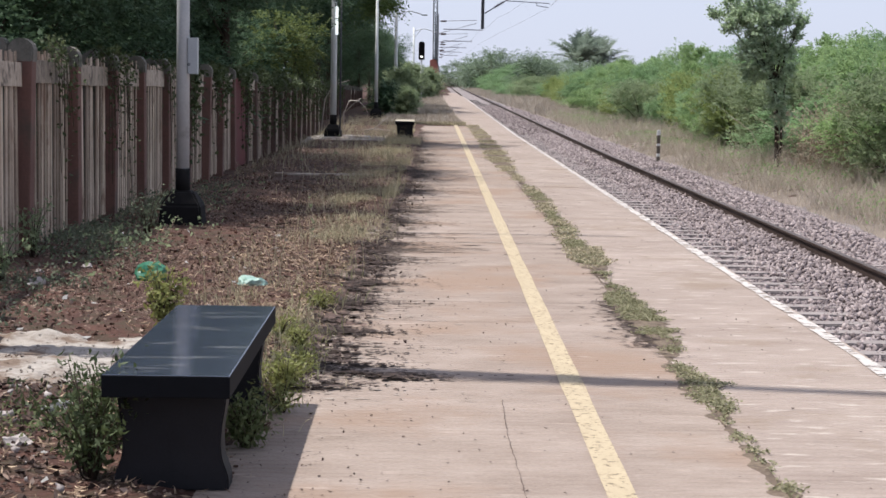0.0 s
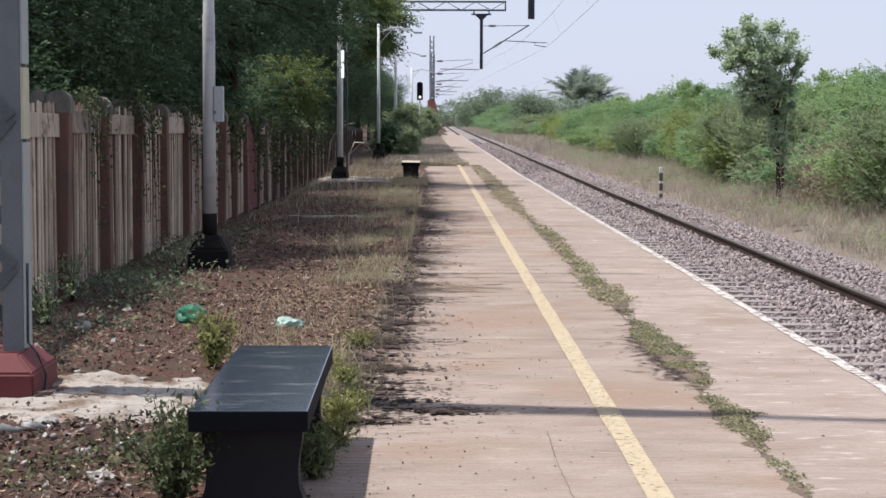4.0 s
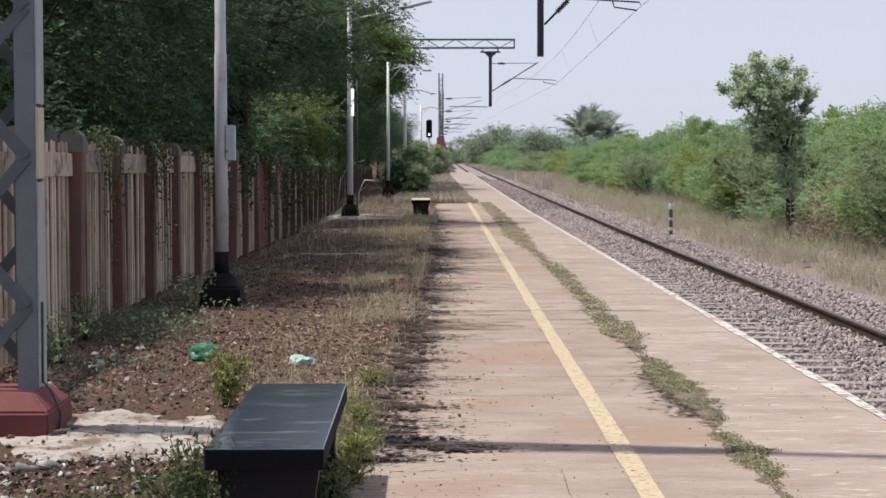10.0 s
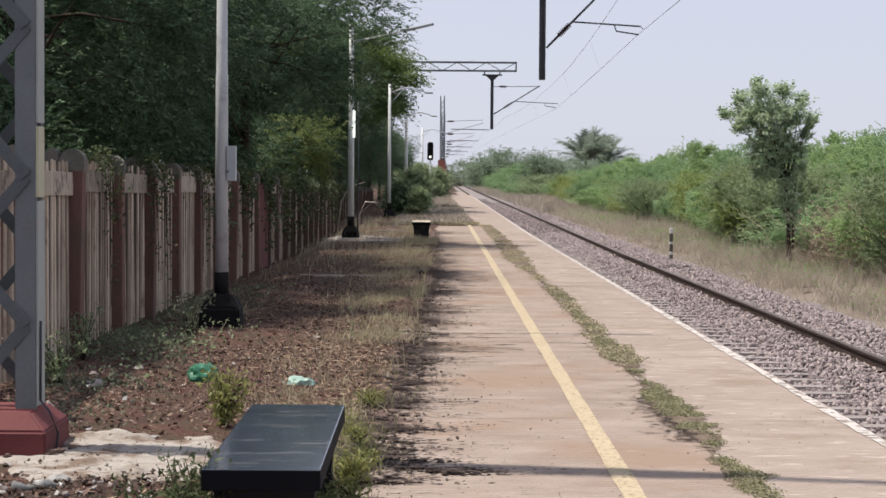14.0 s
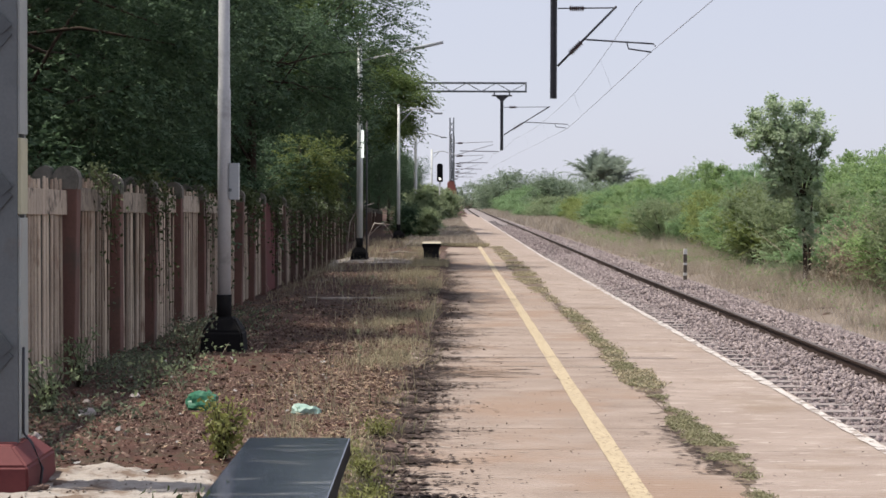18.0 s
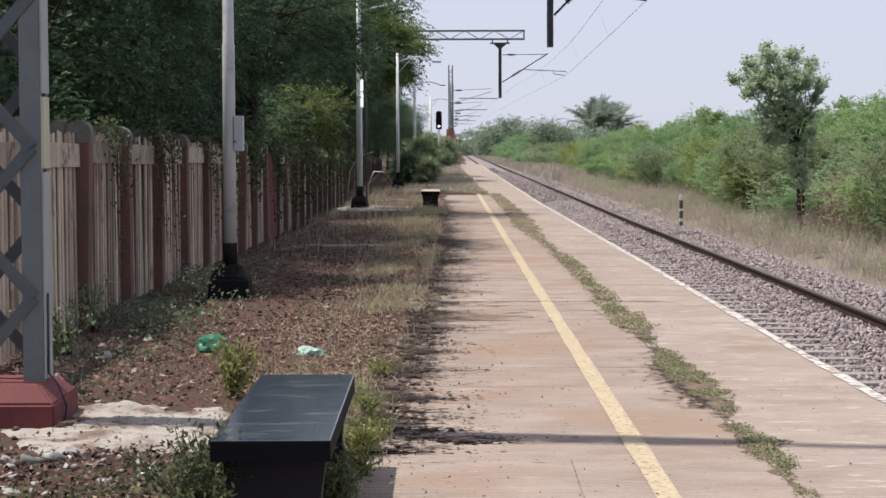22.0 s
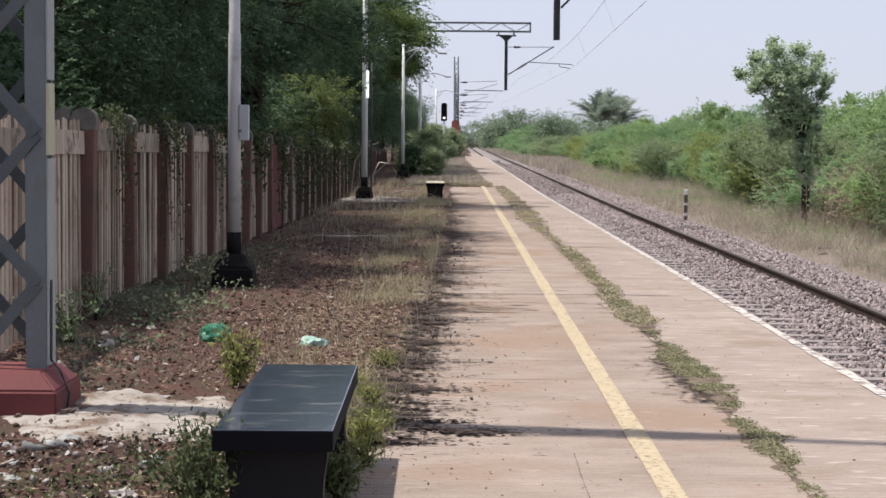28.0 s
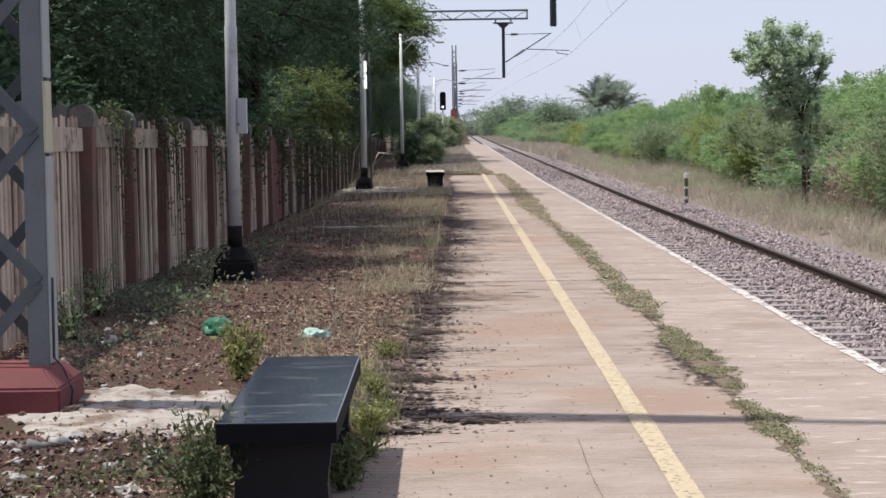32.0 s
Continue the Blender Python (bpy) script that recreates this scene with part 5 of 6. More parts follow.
def edge_soil_z(x, y):
    mid = verge(y) - 0.04 + 0.05 * fbm(x * 0.1, y, 1.1, 3, 50)
    w = 0.06 + 0.06 * fbm(x * 0.2, y, 2.7, 3, 51) + 0.07 * fbm(x * 0.3, y, 10, 3, 52) + 0.1 * fbm(x, y, 19, 3, 53)
    return np.clip((w - np.abs(x - mid)) * 0.1, -0.05, 0.018) + 0.006 * fbm(x, y, 34, 2, 54) + np.maximum(ground_z(x, y), 0) * 0.9


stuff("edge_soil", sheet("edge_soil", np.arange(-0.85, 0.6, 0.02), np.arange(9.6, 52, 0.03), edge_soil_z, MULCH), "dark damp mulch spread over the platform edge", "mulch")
# dirt lying in the ripples of the concrete, mixed with painted streaks of grass shade
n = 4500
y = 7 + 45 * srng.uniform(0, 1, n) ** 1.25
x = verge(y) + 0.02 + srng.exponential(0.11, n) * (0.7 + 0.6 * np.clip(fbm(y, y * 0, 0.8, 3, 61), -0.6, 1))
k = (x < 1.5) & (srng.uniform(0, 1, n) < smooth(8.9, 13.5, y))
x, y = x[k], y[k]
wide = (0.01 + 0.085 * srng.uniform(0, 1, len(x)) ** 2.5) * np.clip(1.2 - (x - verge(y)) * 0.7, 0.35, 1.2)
stuff("dirt_streaks", streaks("dirt_streaks", x, y, np.maximum(ground_z(x, y), 0) + srng.uniform(0.0035, 0.007, len(x)), wide, srng.uniform(0.003, 0.011, len(x)) * (0.7 + y / 26), LITTER_DARK, srng), "thin streaks of dark dirt and painted shade on the concrete", "dirt")
# Dark slivers painted for the shade that trees and grass cast on the platform.
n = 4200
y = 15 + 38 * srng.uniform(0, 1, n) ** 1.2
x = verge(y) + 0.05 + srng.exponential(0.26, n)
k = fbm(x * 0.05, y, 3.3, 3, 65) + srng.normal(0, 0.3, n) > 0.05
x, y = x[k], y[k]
stuff("moss_streaks", streaks("moss_streaks", x, y, np.maximum(ground_z(x, y), 0) + srng.uniform(0.0035, 0.006, len(x)), 0.04 + 0.3 * srng.uniform(0, 1, len(x)) ** 3, srng.uniform(0.004, 0.014, len(x)) * (0.6 + y / 24), SHADE_STREAK, srng), "dark streaks standing in for leaf shade across the concrete", "moss")
n = 430
cy = 9.3 / (1 - 0.8 * srng.uniform(0, 1, n))
cx = verge(cy) + 0.05 + srng.normal(0, 0.11, n)
big = srng.uniform(0.15, 1, n) ** 1.6
cy[:5], cx[:5], big[:5] = 9.75 + srng.normal(0, 0.07, 5), (-0.12, -0.02, 0.06, 0.14, 0.24), (0.9, 1.0, 1.0, 0.9, 0.6)
k = srng.choice(n, 12500, p=big ** 1.6 / np.sum(big ** 1.6))
x = cx[k] + (srng.exponential(0.13, len(k)) - 0.07) * big[k]
y = cy[k] + srng.normal(0, 0.018, len(k)) * (cy[k] / 10) ** 1.4 * (0.4 + big[k])
stuff("mulch_chips", streaks("mulch_chips", x, y, np.maximum(ground_z(x, y), 0) + srng.uniform(0.004, 0.022, len(x)), srng.uniform(0.006, 0.026, len(x)), srng.uniform(0.006, 0.022, len(x)) * (0.7 + y / 26), CHIP_DARK, srng), "dark mulch chips clotted along the platform edge", "mulch")
y = 9.2 / (1 - 0.7 * srng.uniform(0, 1, 800))
x = verge(y) + 0.05 + srng.normal(0, 0.2, len(y))
r = (0.003 + 0.01 * srng.uniform(0, 1, len(y)) ** 2.5) * (0.7 + y / 30)
stuff("mulch_lumps", stones("mulch_lumps", x, y, np.maximum(ground_z(x, y), 0) + r * 0.4, r, CHIP_DARK, srng), "small dark lumps of mulch strewn over the platform edge", "mulch")
n = 700
y = 9 + 12 * srng.uniform(0, 1, n)
x = verge(y) + 0.25 + srng.normal(0, 0.2, n)
stuff("pale_scuffs", streaks("pale_scuffs", x, y, np.maximum(ground_z(x, y), 0) + srng.uniform(0.004, 0.008, n), srng.uniform(0.01, 0.06, n), srng.uniform(0.003, 0.01, n), LIME, srng), "pale scuffs of mortar on the platform edge", "mortar")
n = 330
y = srng.uniform(10.85, 13.1, n)
x = joint_mid(y) - joint_width(y) * 0.6 - srng.exponential(0.06, n)
y2 = srng.uniform(10.5, 45, 2200)
x2 = joint_mid(y2) + srng.normal(0, 1, 2200) * (0.02 + joint_width(y2) * 0.6)
x, y = np.concatenate([x, x2]), np.concatenate([y, y2])
n = len(x)
stuff("joint_dirt_streaks", streaks("joint_dirt_streaks", x, y, srng.uniform(0.004, 0.007, n), srng.uniform(0.01, 0.045, n), srng.uniform(0.004, 0.014, n), CHIP_DARK, srng), "dark dirt washed out of the platform joint", "dirt")
# dead leaves over the dirt and the platform's edge
x, y = scatter(170000, -3.3, 0.6, 2.5, 42, lambda x, y: smooth(0.25, -0.2, x - verge(y)) * np.clip(0.18 + 0.95 * fbm(x, y, 2.1, 4, 14), 0.04, 1) * (0.45 + 0.55 * smooth(8.6, 10.5, y)) * np.where((np.abs(x + 1.8) < 0.9) & (np.abs(y - 10) < 0.7), 0.12, 1))
stuff("leaf_litter", leaves("leaf_litter", on_ground(x, y, 0.007), 0.025, LITTER, srng, 0.55, up=1.8, flat=0.35), "fallen brown leaves scattered over the dirt", "leaf litter")
x, y = scatter(80000, -1.0, 0.7, 6, 45, lambda x, y: np.exp(-((x - verge(y) + 0.02 - 0.12 * fbm(x * 0, y, 2.3, 3, 15) - 0.12 * fbm(x * 0.1, y, 9, 2, 17)) / 0.15) ** 2) * np.clip(0.55 + 0.6 * fbm(x * 0.4, y, 4.0, 3, 16), 0, 1) * smooth(8.7, 9.8, y))
stuff("edge_mulch", leaves("edge_mulch", np.stack([x, y, np.maximum(ground_z(x, y), 0) + 0.014], 1), 0.02, LITTER_DARK, srng, 0.6, up=2.5, flat=0.25), "dark decaying mulch along the platform edge", "leaf litter")
x, y = scatter(16000, -0.4, 2.6, 6, 40, lambda x, y: np.exp(-(x + 0.3) / 0.4) + 0.06)
stuff("platform_crumbs", leaves("platform_crumbs", np.stack([x, y, 0.006 + 0 * x], 1), 0.014, LITTER_DARK, srng, 0.8, up=3, flat=0.2), "dark crumbs and leaf bits on the concrete", "debris")

# Extra dark leaves stand in for the shade lying on this dirt.
x, y = scatter(4500, -2.7, -0.85, 6.4, 9.6, lambda x, y: np.clip(0.6 + 0.7 * fbm(x, y, 2.4, 4, 71), 0, 1))
stuff("damp_litter", leaves("damp_litter", on_ground(x, y, 0.009), 0.04, LITTER_DARK, srng, 0.6, up=1.6, flat=0.4), "dark leaves laid for the shade on the dirt by the bench", "leaf litter")

x, y = scatter(52000, -3.0, -0.3, 6.2, 40, lambda x, y: np.clip(0.4 + 0.7 * fbm(x, y, 1.5, 4, 73), 0.05, 1) * (0.12 + 0.88 * smooth(-1.8, -0.8, x)) * np.where((np.abs(x + 1.8) < 0.85) & (np.abs(y - 10.1) < 0.7), 0.04, 1))
stuff("straw_litter", leaves("straw_litter", on_ground(x, y, 0.014), 0.055, STRAW_LITTER, srng, 0.16, up=1.2, flat=0.3), "broken straw and grass stems strewn over the dirt", "straw")
x, y = scatter(7000, -3.0, -0.4, 6.2, 24, lambda x, y: np.clip(0.35 + 0.8 * fbm(x, y, 2.2, 4, 74), 0.03, 1) * np.where((np.abs(x + 1.8) < 0.85) & (np.abs(y - 10.1) < 0.7), 0.03, 1))
stuff("curled_litter", leaves("curled_litter", on_ground(x, y, 0.016), 0.036, LITTER, srng, 0.5, up=0.6, flat=0.6), "curled dead leaves standing up from the dirt", "leaf litter")

x, y = scatter(110000, -3.0, -0.3, 10.4, 26, lambda x, y: np.clip(0.45 + 1.1 * fbm(x, y, 1.9, 4, 75), 0.03, 1) * np.where((np.abs(x + 1.8) < 0.85) & (y < 11), 0, 1))
stuff("soil_crumbs", leaves("soil_crumbs", on_ground(x, y, 0.005), 0.013, LITTER, srng, 0.7, up=1.5, flat=0.5), "fine crumbs of broken leaf over the reddish dirt", "leaf litter")
# dry grass on the dirt and by the track
x, y = scatter(95000, -1.7, 0.0, 8, 60, lambda x, y: np.exp(-((x - verge(y) + 0.42) / 0.38) ** 2) * smooth(0.0, 0.9, fbm(x, y, 2.6, 4, 18) + 0.12))
stuff("verge_grass", blades("verge_grass", on_ground(x, y), 0.09, 0.005, VERGE_GRASS, srng, 1.2), "thin half-dry grass along the platform edge", "grass")
x, y = scatter(15000, -2.8, -0.4, 20, 66, lambda x, y: 0.6 * smooth(0.0, 0.8, fbm(x, y, 1.3, 4, 19) + 0.08) * smooth(22, 40, y))
stuff("dry_weeds", blades("dry_weeds", on_ground(x, y), 0.22, 0.009, STRAW, srng, 0.9), "dry straw weeds on the shaded dirt", "grass")
x, y = scatter(2600, -1.5, 0.1, 11, 48, lambda x, y: np.exp(-((x - verge(y) + 0.5) / 0.32) ** 2) * smooth(-0.2, 0.9, fbm(x, y, 1.7, 4, 44)))
stuff("tall_straw", blades("tall_straw", on_ground(x, y), 0.36, 0.005, STRAW, srng, 0.5), "tall thin dry stalks along the platform edge", "grass")
n = 34
cy = srng.uniform(15, 44, n)
cx = verge(cy) - 0.06 - srng.exponential(0.2, n)
k = srng.integers(0, n, 420)
x, y = cx[k] + srng.normal(0, 0.05, len(k)), cy[k] + srng.normal(0, 0.07, len(k))
stuff("edge_tufts", blades("edge_tufts", on_ground(x, y), 0.26, 0.006, VERGE_GRASS, srng, 0.7), "tufts of thin pale grass standing at the platform edge", "grass")
x, y = scatter(900, -0.62, 0.2, 41.5, 44.7, lambda x, y: 0.8 + 0 * x)
stuff("bench_grass", blades("bench_grass", on_ground(x, y), 0.13, 0.01, STRAW, srng, 0.9), "dry grass in front of the far bench", "grass")
x, y = scatter(1700, -0.62, -0.05, 8.9, 14.5, lambda x, y: np.exp(-((x - verge(y) + 0.06) / 0.16) ** 2) * smooth(-0.3, 0.6, fbm(x, y, 3.2, 4, 46)))
stuff("bench_side_grass", blades("bench_side_grass", on_ground(x, y), 0.12, 0.007, JOINT_WEED, srng, 0.8), "yellow-green grass tufts beside the bench", "grass")
x, y = scatter(24000, 6.6, 15, 110, 300)
stuff("far_trackside_grass", blades("far_trackside_grass", on_ground(x, y), 0.6, 0.06, GRASS_DRY, srng, 0.5), "straw-coloured grass far beside the track", "grass")
x, y = scatter(125000, 6.75, 10.5, 20, 110, lambda x, y: smooth(6.7, 7.7, x) * np.clip(0.45 + 0.6 * fbm(x, y, 1.1, 4, 20), 0.05, 1))
stuff_pts = scatter(34000, 8.3, 11.2, 28, 110, lambda x, y: np.clip(0.3 + 0.8 * fbm(x, y, 0.8, 4, 81), 0.02, 1))
stuff("tall_trackside_grass", blades("tall_trackside_grass", on_ground(*stuff_pts), 0.66, 0.008, GRASS_DRY, srng, 0.8), "tall dead grass standing against the scrub", "grass")
stuff("trackside_grass", blades("trackside_grass", on_ground(x, y), 0.33, 0.0085, GRASS_DRY, srng, 1.0), "tall dry straw-coloured grass beside the track", "grass")
x, y = scatter(26000, -1.2, 1.5, 60, 150, lambda x, y: 0.75 + 0.25 * fbm(x, y, 0.9, 3, 21))
stuff("platform_grass", blades("platform_grass", np.stack([x, y, 0.0 * x], 1), 0.12, 0.03, GRASS_DRY, srng, 0.9), "dry grass covering the far platform", "grass")
x, y = scatter(3500, -0.6, 1.6, 59.5, 60.8)
stuff("cross_grass", blades("cross_grass", np.stack([x, y, 0.0 * x], 1), 0.09, 0.02, STRAW, srng, 0.9), "band of drier grass where the slabs end", "grass")
x, y = scatter(48000, 6.9, 10.8, 24, 110, lambda x, y: smooth(7.0, 8.4, x) * smooth(-0.2, 0.6, fbm(x, y, 0.9, 4, 24)))
pts = on_ground(x, y)
pts[:, 2] += srng.uniform(0, 0.4, len(x))
stuff("trackside_weeds", leaves("trackside_weeds", pts, 0.07, LEAF_SCRUB, srng, 0.45), "low green weeds among the dry grass", "weeds")
x, y = scatter(7000, -2.3, -0.85, 6.4, 9.3, lambda x, y: smooth(0.0, 0.7, fbm(x, y, 2.6, 4, 26) + 0.1) * (0.35 + 0.65 * smooth(-1.8, -1.0, x)))
pts = on_ground(x, y)
pts[:, 2] += srng.uniform(0, 0.05, len(x))
stuff("near_weeds", leaves("near_weeds", pts, 0.025, GRASS_GREEN, srng, 0.5), "low straggling weeds on the dirt by the bench", "weeds")
# weeds at the fence
x, y = scatter(26000, -3.05, -1.75, 10.5, 30, lambda x, y: smooth(0.0, 0.7, fbm(x, y, 1.3, 4, 22) + 0.22) * smooth(-1.75, -2.75, x) * smooth(30, 17, y))
pts = on_ground(x, y)
pts[:, 2] += srng.uniform(0.0, 0.4, len(x)) ** 1.7 * smooth(-1.7, -2.6, x) * (0.4 + 0.6 * smooth(-0.1, 0.5, fbm(x, y, 2.5, 2, 25)))
stuff("fence_weeds", leaves("fence_weeds", pts, 0.036, WEED_GREY, srng, 0.45), "low grey-green weeds along the fence foot", "weeds")
x, y = scatter(1300, -2.75, -1.7, 13, 24, lambda x, y: np.exp(-((x + 2.25) / 0.3) ** 2 - ((y - 16.6) / 1.6) ** 2) + 0.12)
pts = on_ground(x, y)
pts[:, 2] += srng.uniform(0.0, 0.3, len(x)) ** 1.5
stuff("pale_weeds", leaves("pale_weeds", pts, 0.05, LEAF_GREY, srng, 0.55), "pale broad-leaved weeds round the lamp footing", "weeds")


def weed(at, height, material, rng, label, stems=9, leaf=0.05, spread=0.5, count=30):
    w = thing("weed_plant", at, label, "weed")
    bm, pts = bmesh.new(), []
    for k in range(stems):
        a, s = rng.uniform(0, 6.28), rng.uniform(0.2, 1) * spread
        tip = np.array([math.cos(a) * s * height, math.sin(a) * s * height, height * rng.uniform(0.6, 1.1)])
        tube(bm, [(0, 0, -0.03), tuple(tip * [0.35, 0.35, 0.55]), tuple(tip)], [0.006, 0.004, 0.002], 4)
        for q in rng.uniform(0.25, 1.05, count):
            pts.append(tip * [q ** 1.4, q ** 1.4, q] + rng.normal(0, 0.025, 3))
    part("stem", bm, BARK, w)
    part("foliage", leaves("weed_leaves", np.array(pts), leaf, material, rng, 0.36), None, w)
    return w


wr = np.random.default_rng(77)
weed((-1.26, 11.25, 0.0), 0.36, LEAF_YELLOW, wr, "yellow-green leafy weed growing through the dirt", 26, 0.045, 0.5, 30)
weed((-0.97, 7.75, 0.0), 0.4, WEED_DARK, wr, "dark leafy weed beside the granite bench", 9, 0.038, 0.6, 26)
weed((-0.95, 7.15, 0.0), 0.42, WEED_DARK, wr, "dark leafy weed beside the granite bench", 24, 0.036, 0.8, 75)
weed((-0.38, 9.3, 0.0), 0.15, LEAF_YELLOW, wr, "yellow-green weed beside the granite bench", 22, 0.03, 1.1, 36)
weed((-0.44, 7.9, 0.0), 0.2, GRASS_GREEN, wr, "low green weed under the granite bench", 22, 0.03, 0.9, 50)
for x, y, h in ((-0.36, 8.7, 0.13), (-0.34, 9.9, 0.12), (-0.42, 10.7, 0.11), (-0.4, 12.4, 0.13), (-0.55, 11.1, 0.13)):
    weed((x, y, 0.0), h, LEAF_YELLOW, wr, "yellow-green straggling weed at the platform edge", 18, 0.026, 1.1, 24)
weed((-2.3, 17.6, 0.0), 0.5, WEED_GREY, wr, "pale weed in front of the lamp footing", 11, 0.05, 0.6, 14)
weed((-2.9, 15.4, 0.0), 0.42, LEAF_GREY, wr, "grey-green weed against the fence", 12, 0.05, 0.8, 26)
weed((-2.75, 13.6, 0.0), 0.4, LEAF_GREY, wr, "grey-green weed against the fence", 14, 0.05, 1.0, 30)


def crumpled(name, size, material, label, category, seed, flat=0.6, rough=0.3):
    bm = bmesh.new()
    bmesh.ops.create_icosphere(bm, subdivisions=3, radius=1)
    for v in bm.verts:
        q = 0.9 + rough * noise.noise(v.co * 1.6 + Vector((seed, 0, 0))) + 0.16 * noise.noise(v.co * 4.5 + Vector((0, seed, 0)))
        v.co = Vector((v.co.x * size[0], v.co.y * size[1], (v.co.z * flat + flat * 0.7) * size[2])) * q
    return tagged(new(name, mesh_of(name, bm, material)), label, category)


b = crumpled("plastic_bag", (0.135, 0.12, 0.125), BAG_GREEN, "crumpled green polythene bag lying on the dirt", "plastic bag", 14.0, 0.85, 0.22)
b.matrix_basis = pose(-1.7, 13.8, 0.0)
b = crumpled("plastic_scrap", (0.12, 0.09, 0.11), surface("pale_green_plastic", ((0.17, 0.3, 0.25), (0.38, 0.49, 0.44)), 10, 40, 0.5, 0.3), "torn pale green plastic scrap on the dirt", "plastic scrap", 9.0)
b.matrix_basis = pose(-0.94, 13.5, 0.0)
for k, (x, y, q) in enumerate(((-2.19, 9.13, 0.06), (-2.09, 8.88, 0.055), (-2.01, 8.6, 0.07), (-1.99, 8.31, 0.05), (-1.93, 8.22, 0.06), (-1.96, 9.02, 0.075), (-1.86, 8.41, 0.05), (-1.4, 8.78, 0.055), (-1.36, 8.55, 0.075), (-1.57, 7.99, 0.04), (-1.37, 8.08, 0.05), (-1.8, 7.74, 0.05), (-1.89, 9.25, 0.09), (-2.1, 13.26, 0.05), (-1.88, 12.45, 0.045), (-2.2, 8.0, 0.07))):
    b = crumpled("plastic_scrap", (q, q * 0.7, q * 0.55), PAPER, "crumpled grimy white plastic scrap on the dirt", "plastic scrap", 2.3 * k + 20)
    b.matrix_basis = pose(x, y, 0.0, 0, 0, 47 * k)
# lime spill
def lime_z(x, y):
    d = 1 - np.maximum(np.abs((x + 1.78) / 0.98), np.abs((y - 10.08) / 0.86 + 0.12 * (x + 1.8))) - 0.8 * smooth(-1.95, -2.6, x)
    return np.clip((d - 0.06 + 0.42 * fbm(x, y, 6, 5, 30)) * 0.13, -0.03, 0.034) + 0.007 * fbm(x, y, 13, 4, 31) + 0.004 * fbm(x, y, 47, 3, 37) + 0.034 * np.exp(-((x + 1.82) / 0.22) ** 2 - ((y - 10.72) / 0.13) ** 2) * (1 + 0.5 * fbm(x, y, 22, 3, 38))
stuff("lime_spill", sheet("lime_spill", np.arange(-3.0, -0.7, 0.02), np.arange(9.0, 11.3, 0.02), lime_z, LIME), "spilled white lime powder crusted on the dirt", "lime")
x, y = srng.normal(-1.7, 0.6, 380), srng.normal(10.0, 0.6, 380)
r = 0.003 + 0.009 * srng.uniform(0, 1, len(x)) ** 2
stuff("lime_crumbs", stones("lime_crumbs", x, y, np.maximum(lime_z(x, y), ground_z(x, y)) + r * 0.4, r, LIME, srng), "white lime crumbs scattered on the dirt", "lime")
# rubble and scraps
x, y = scatter(320, -3.2, -0.95, 6.6, 9.4)
r = 0.005 + 0.02 * srng.uniform(0, 1, len(x)) ** 2.5
stuff("rubble", stones("rubble", x, y, ground_z(x, y) + r * 0.5, r, RUBBLE, srng), "pale rubble chips on the dirt by the lime", "rubble")
x, y = scatter(1500, -3.1, -0.4, 8.5, 30)
r = srng.uniform(0.006, 0.022, len(x))
stuff("dirt_clods", stones("dirt_clods", x, y, ground_z(x, y) + r * 0.4, r, DIRT, srng), "small clods of reddish dirt", "clods")
x, y = scatter(90, -2.9, -0.7, 6.8, 18)
stuff("paper_scraps", leaves("paper_scraps", on_ground(x, y, 0.015), 0.05, PAPER, srng, 0.6, up=2, flat=0.3), "pale paper and plastic scraps on the dirt", "litter")


def lime_far_z(x, y):
    d = 1 - np.maximum(np.abs((x + 1.55) / 0.85), np.abs((y - 45.2) / 1.7))
    return np.clip((d - 0.1 + 0.45 * fbm(x, y, 3.5, 4, 41)) * 0.12, -0.03, 0.05) + np.maximum(ground_z(x, y), 0)


stuff("lime_patch", sheet("lime_patch", np.arange(-2.6, -0.6, 0.05), np.arange(43, 47.4, 0.08), lime_far_z, LIME), "white lime dust round the lamp post footing", "lime")
bm = bmesh.new()
box(bm, -2.0, -0.5, 28.3, 28.5, -0.05, 0.045, 0.015)
tagged(new("concrete_strip", mesh_of("concrete_strip", bm, LIME)), "low pale concrete strip crossing the dirt", "kerb", kind="structure")


def bottle(at, turn):
    b = thing("plastic_bottle", at, "crushed clear plastic bottle lying on the dirt", "plastic bottle", turn=turn)
    bm = bmesh.new()
    rings = [(-0.112, 0.016), (-0.106, 0.03)] + [(-0.095 + 0.016 * i, 0.033 - 0.004 * (i % 2)) for i in range(10)] + [(0.072, 0.031), (0.095, 0.019), (0.106, 0.012), (0.122, 0.012)]
    tube(bm, [(q, 0, 0.033) for q, _ in rings], [r for _, r in rings], 14)
    for v in bm.verts:
        dent = math.exp(-((v.co.x + 0.02) / 0.04) ** 2)
        v.co.z -= dent * max(0, v.co.z - 0.036) * 0.9
        v.co.y += 0.012 * math.sin(v.co.x * 28)
    part("body", bm, surface("cloudy_plastic", ((0.2, 0.205, 0.2), (0.4, 0.405, 0.4)), 20, 60, 0.2, 0.2, translucent=0.5), b)
    bm = bmesh.new()
    tube(bm, [(0.12, 0, 0.033), (0.138, 0, 0.033)], 0.015, 12)
    part("cap", bm, SIGN_WHITE, b)
    bm = bmesh.new()
    tube(bm, [(0.0, 0.0, 0.033), (0.045, 0.011, 0.033)], 0.0325, 14)
    part("wrapper", bm, PAPER, b)


bottle((-1.95, 9.0, 0.0), 12)
bottle((-1.35, 8.55, 0.0), 75)


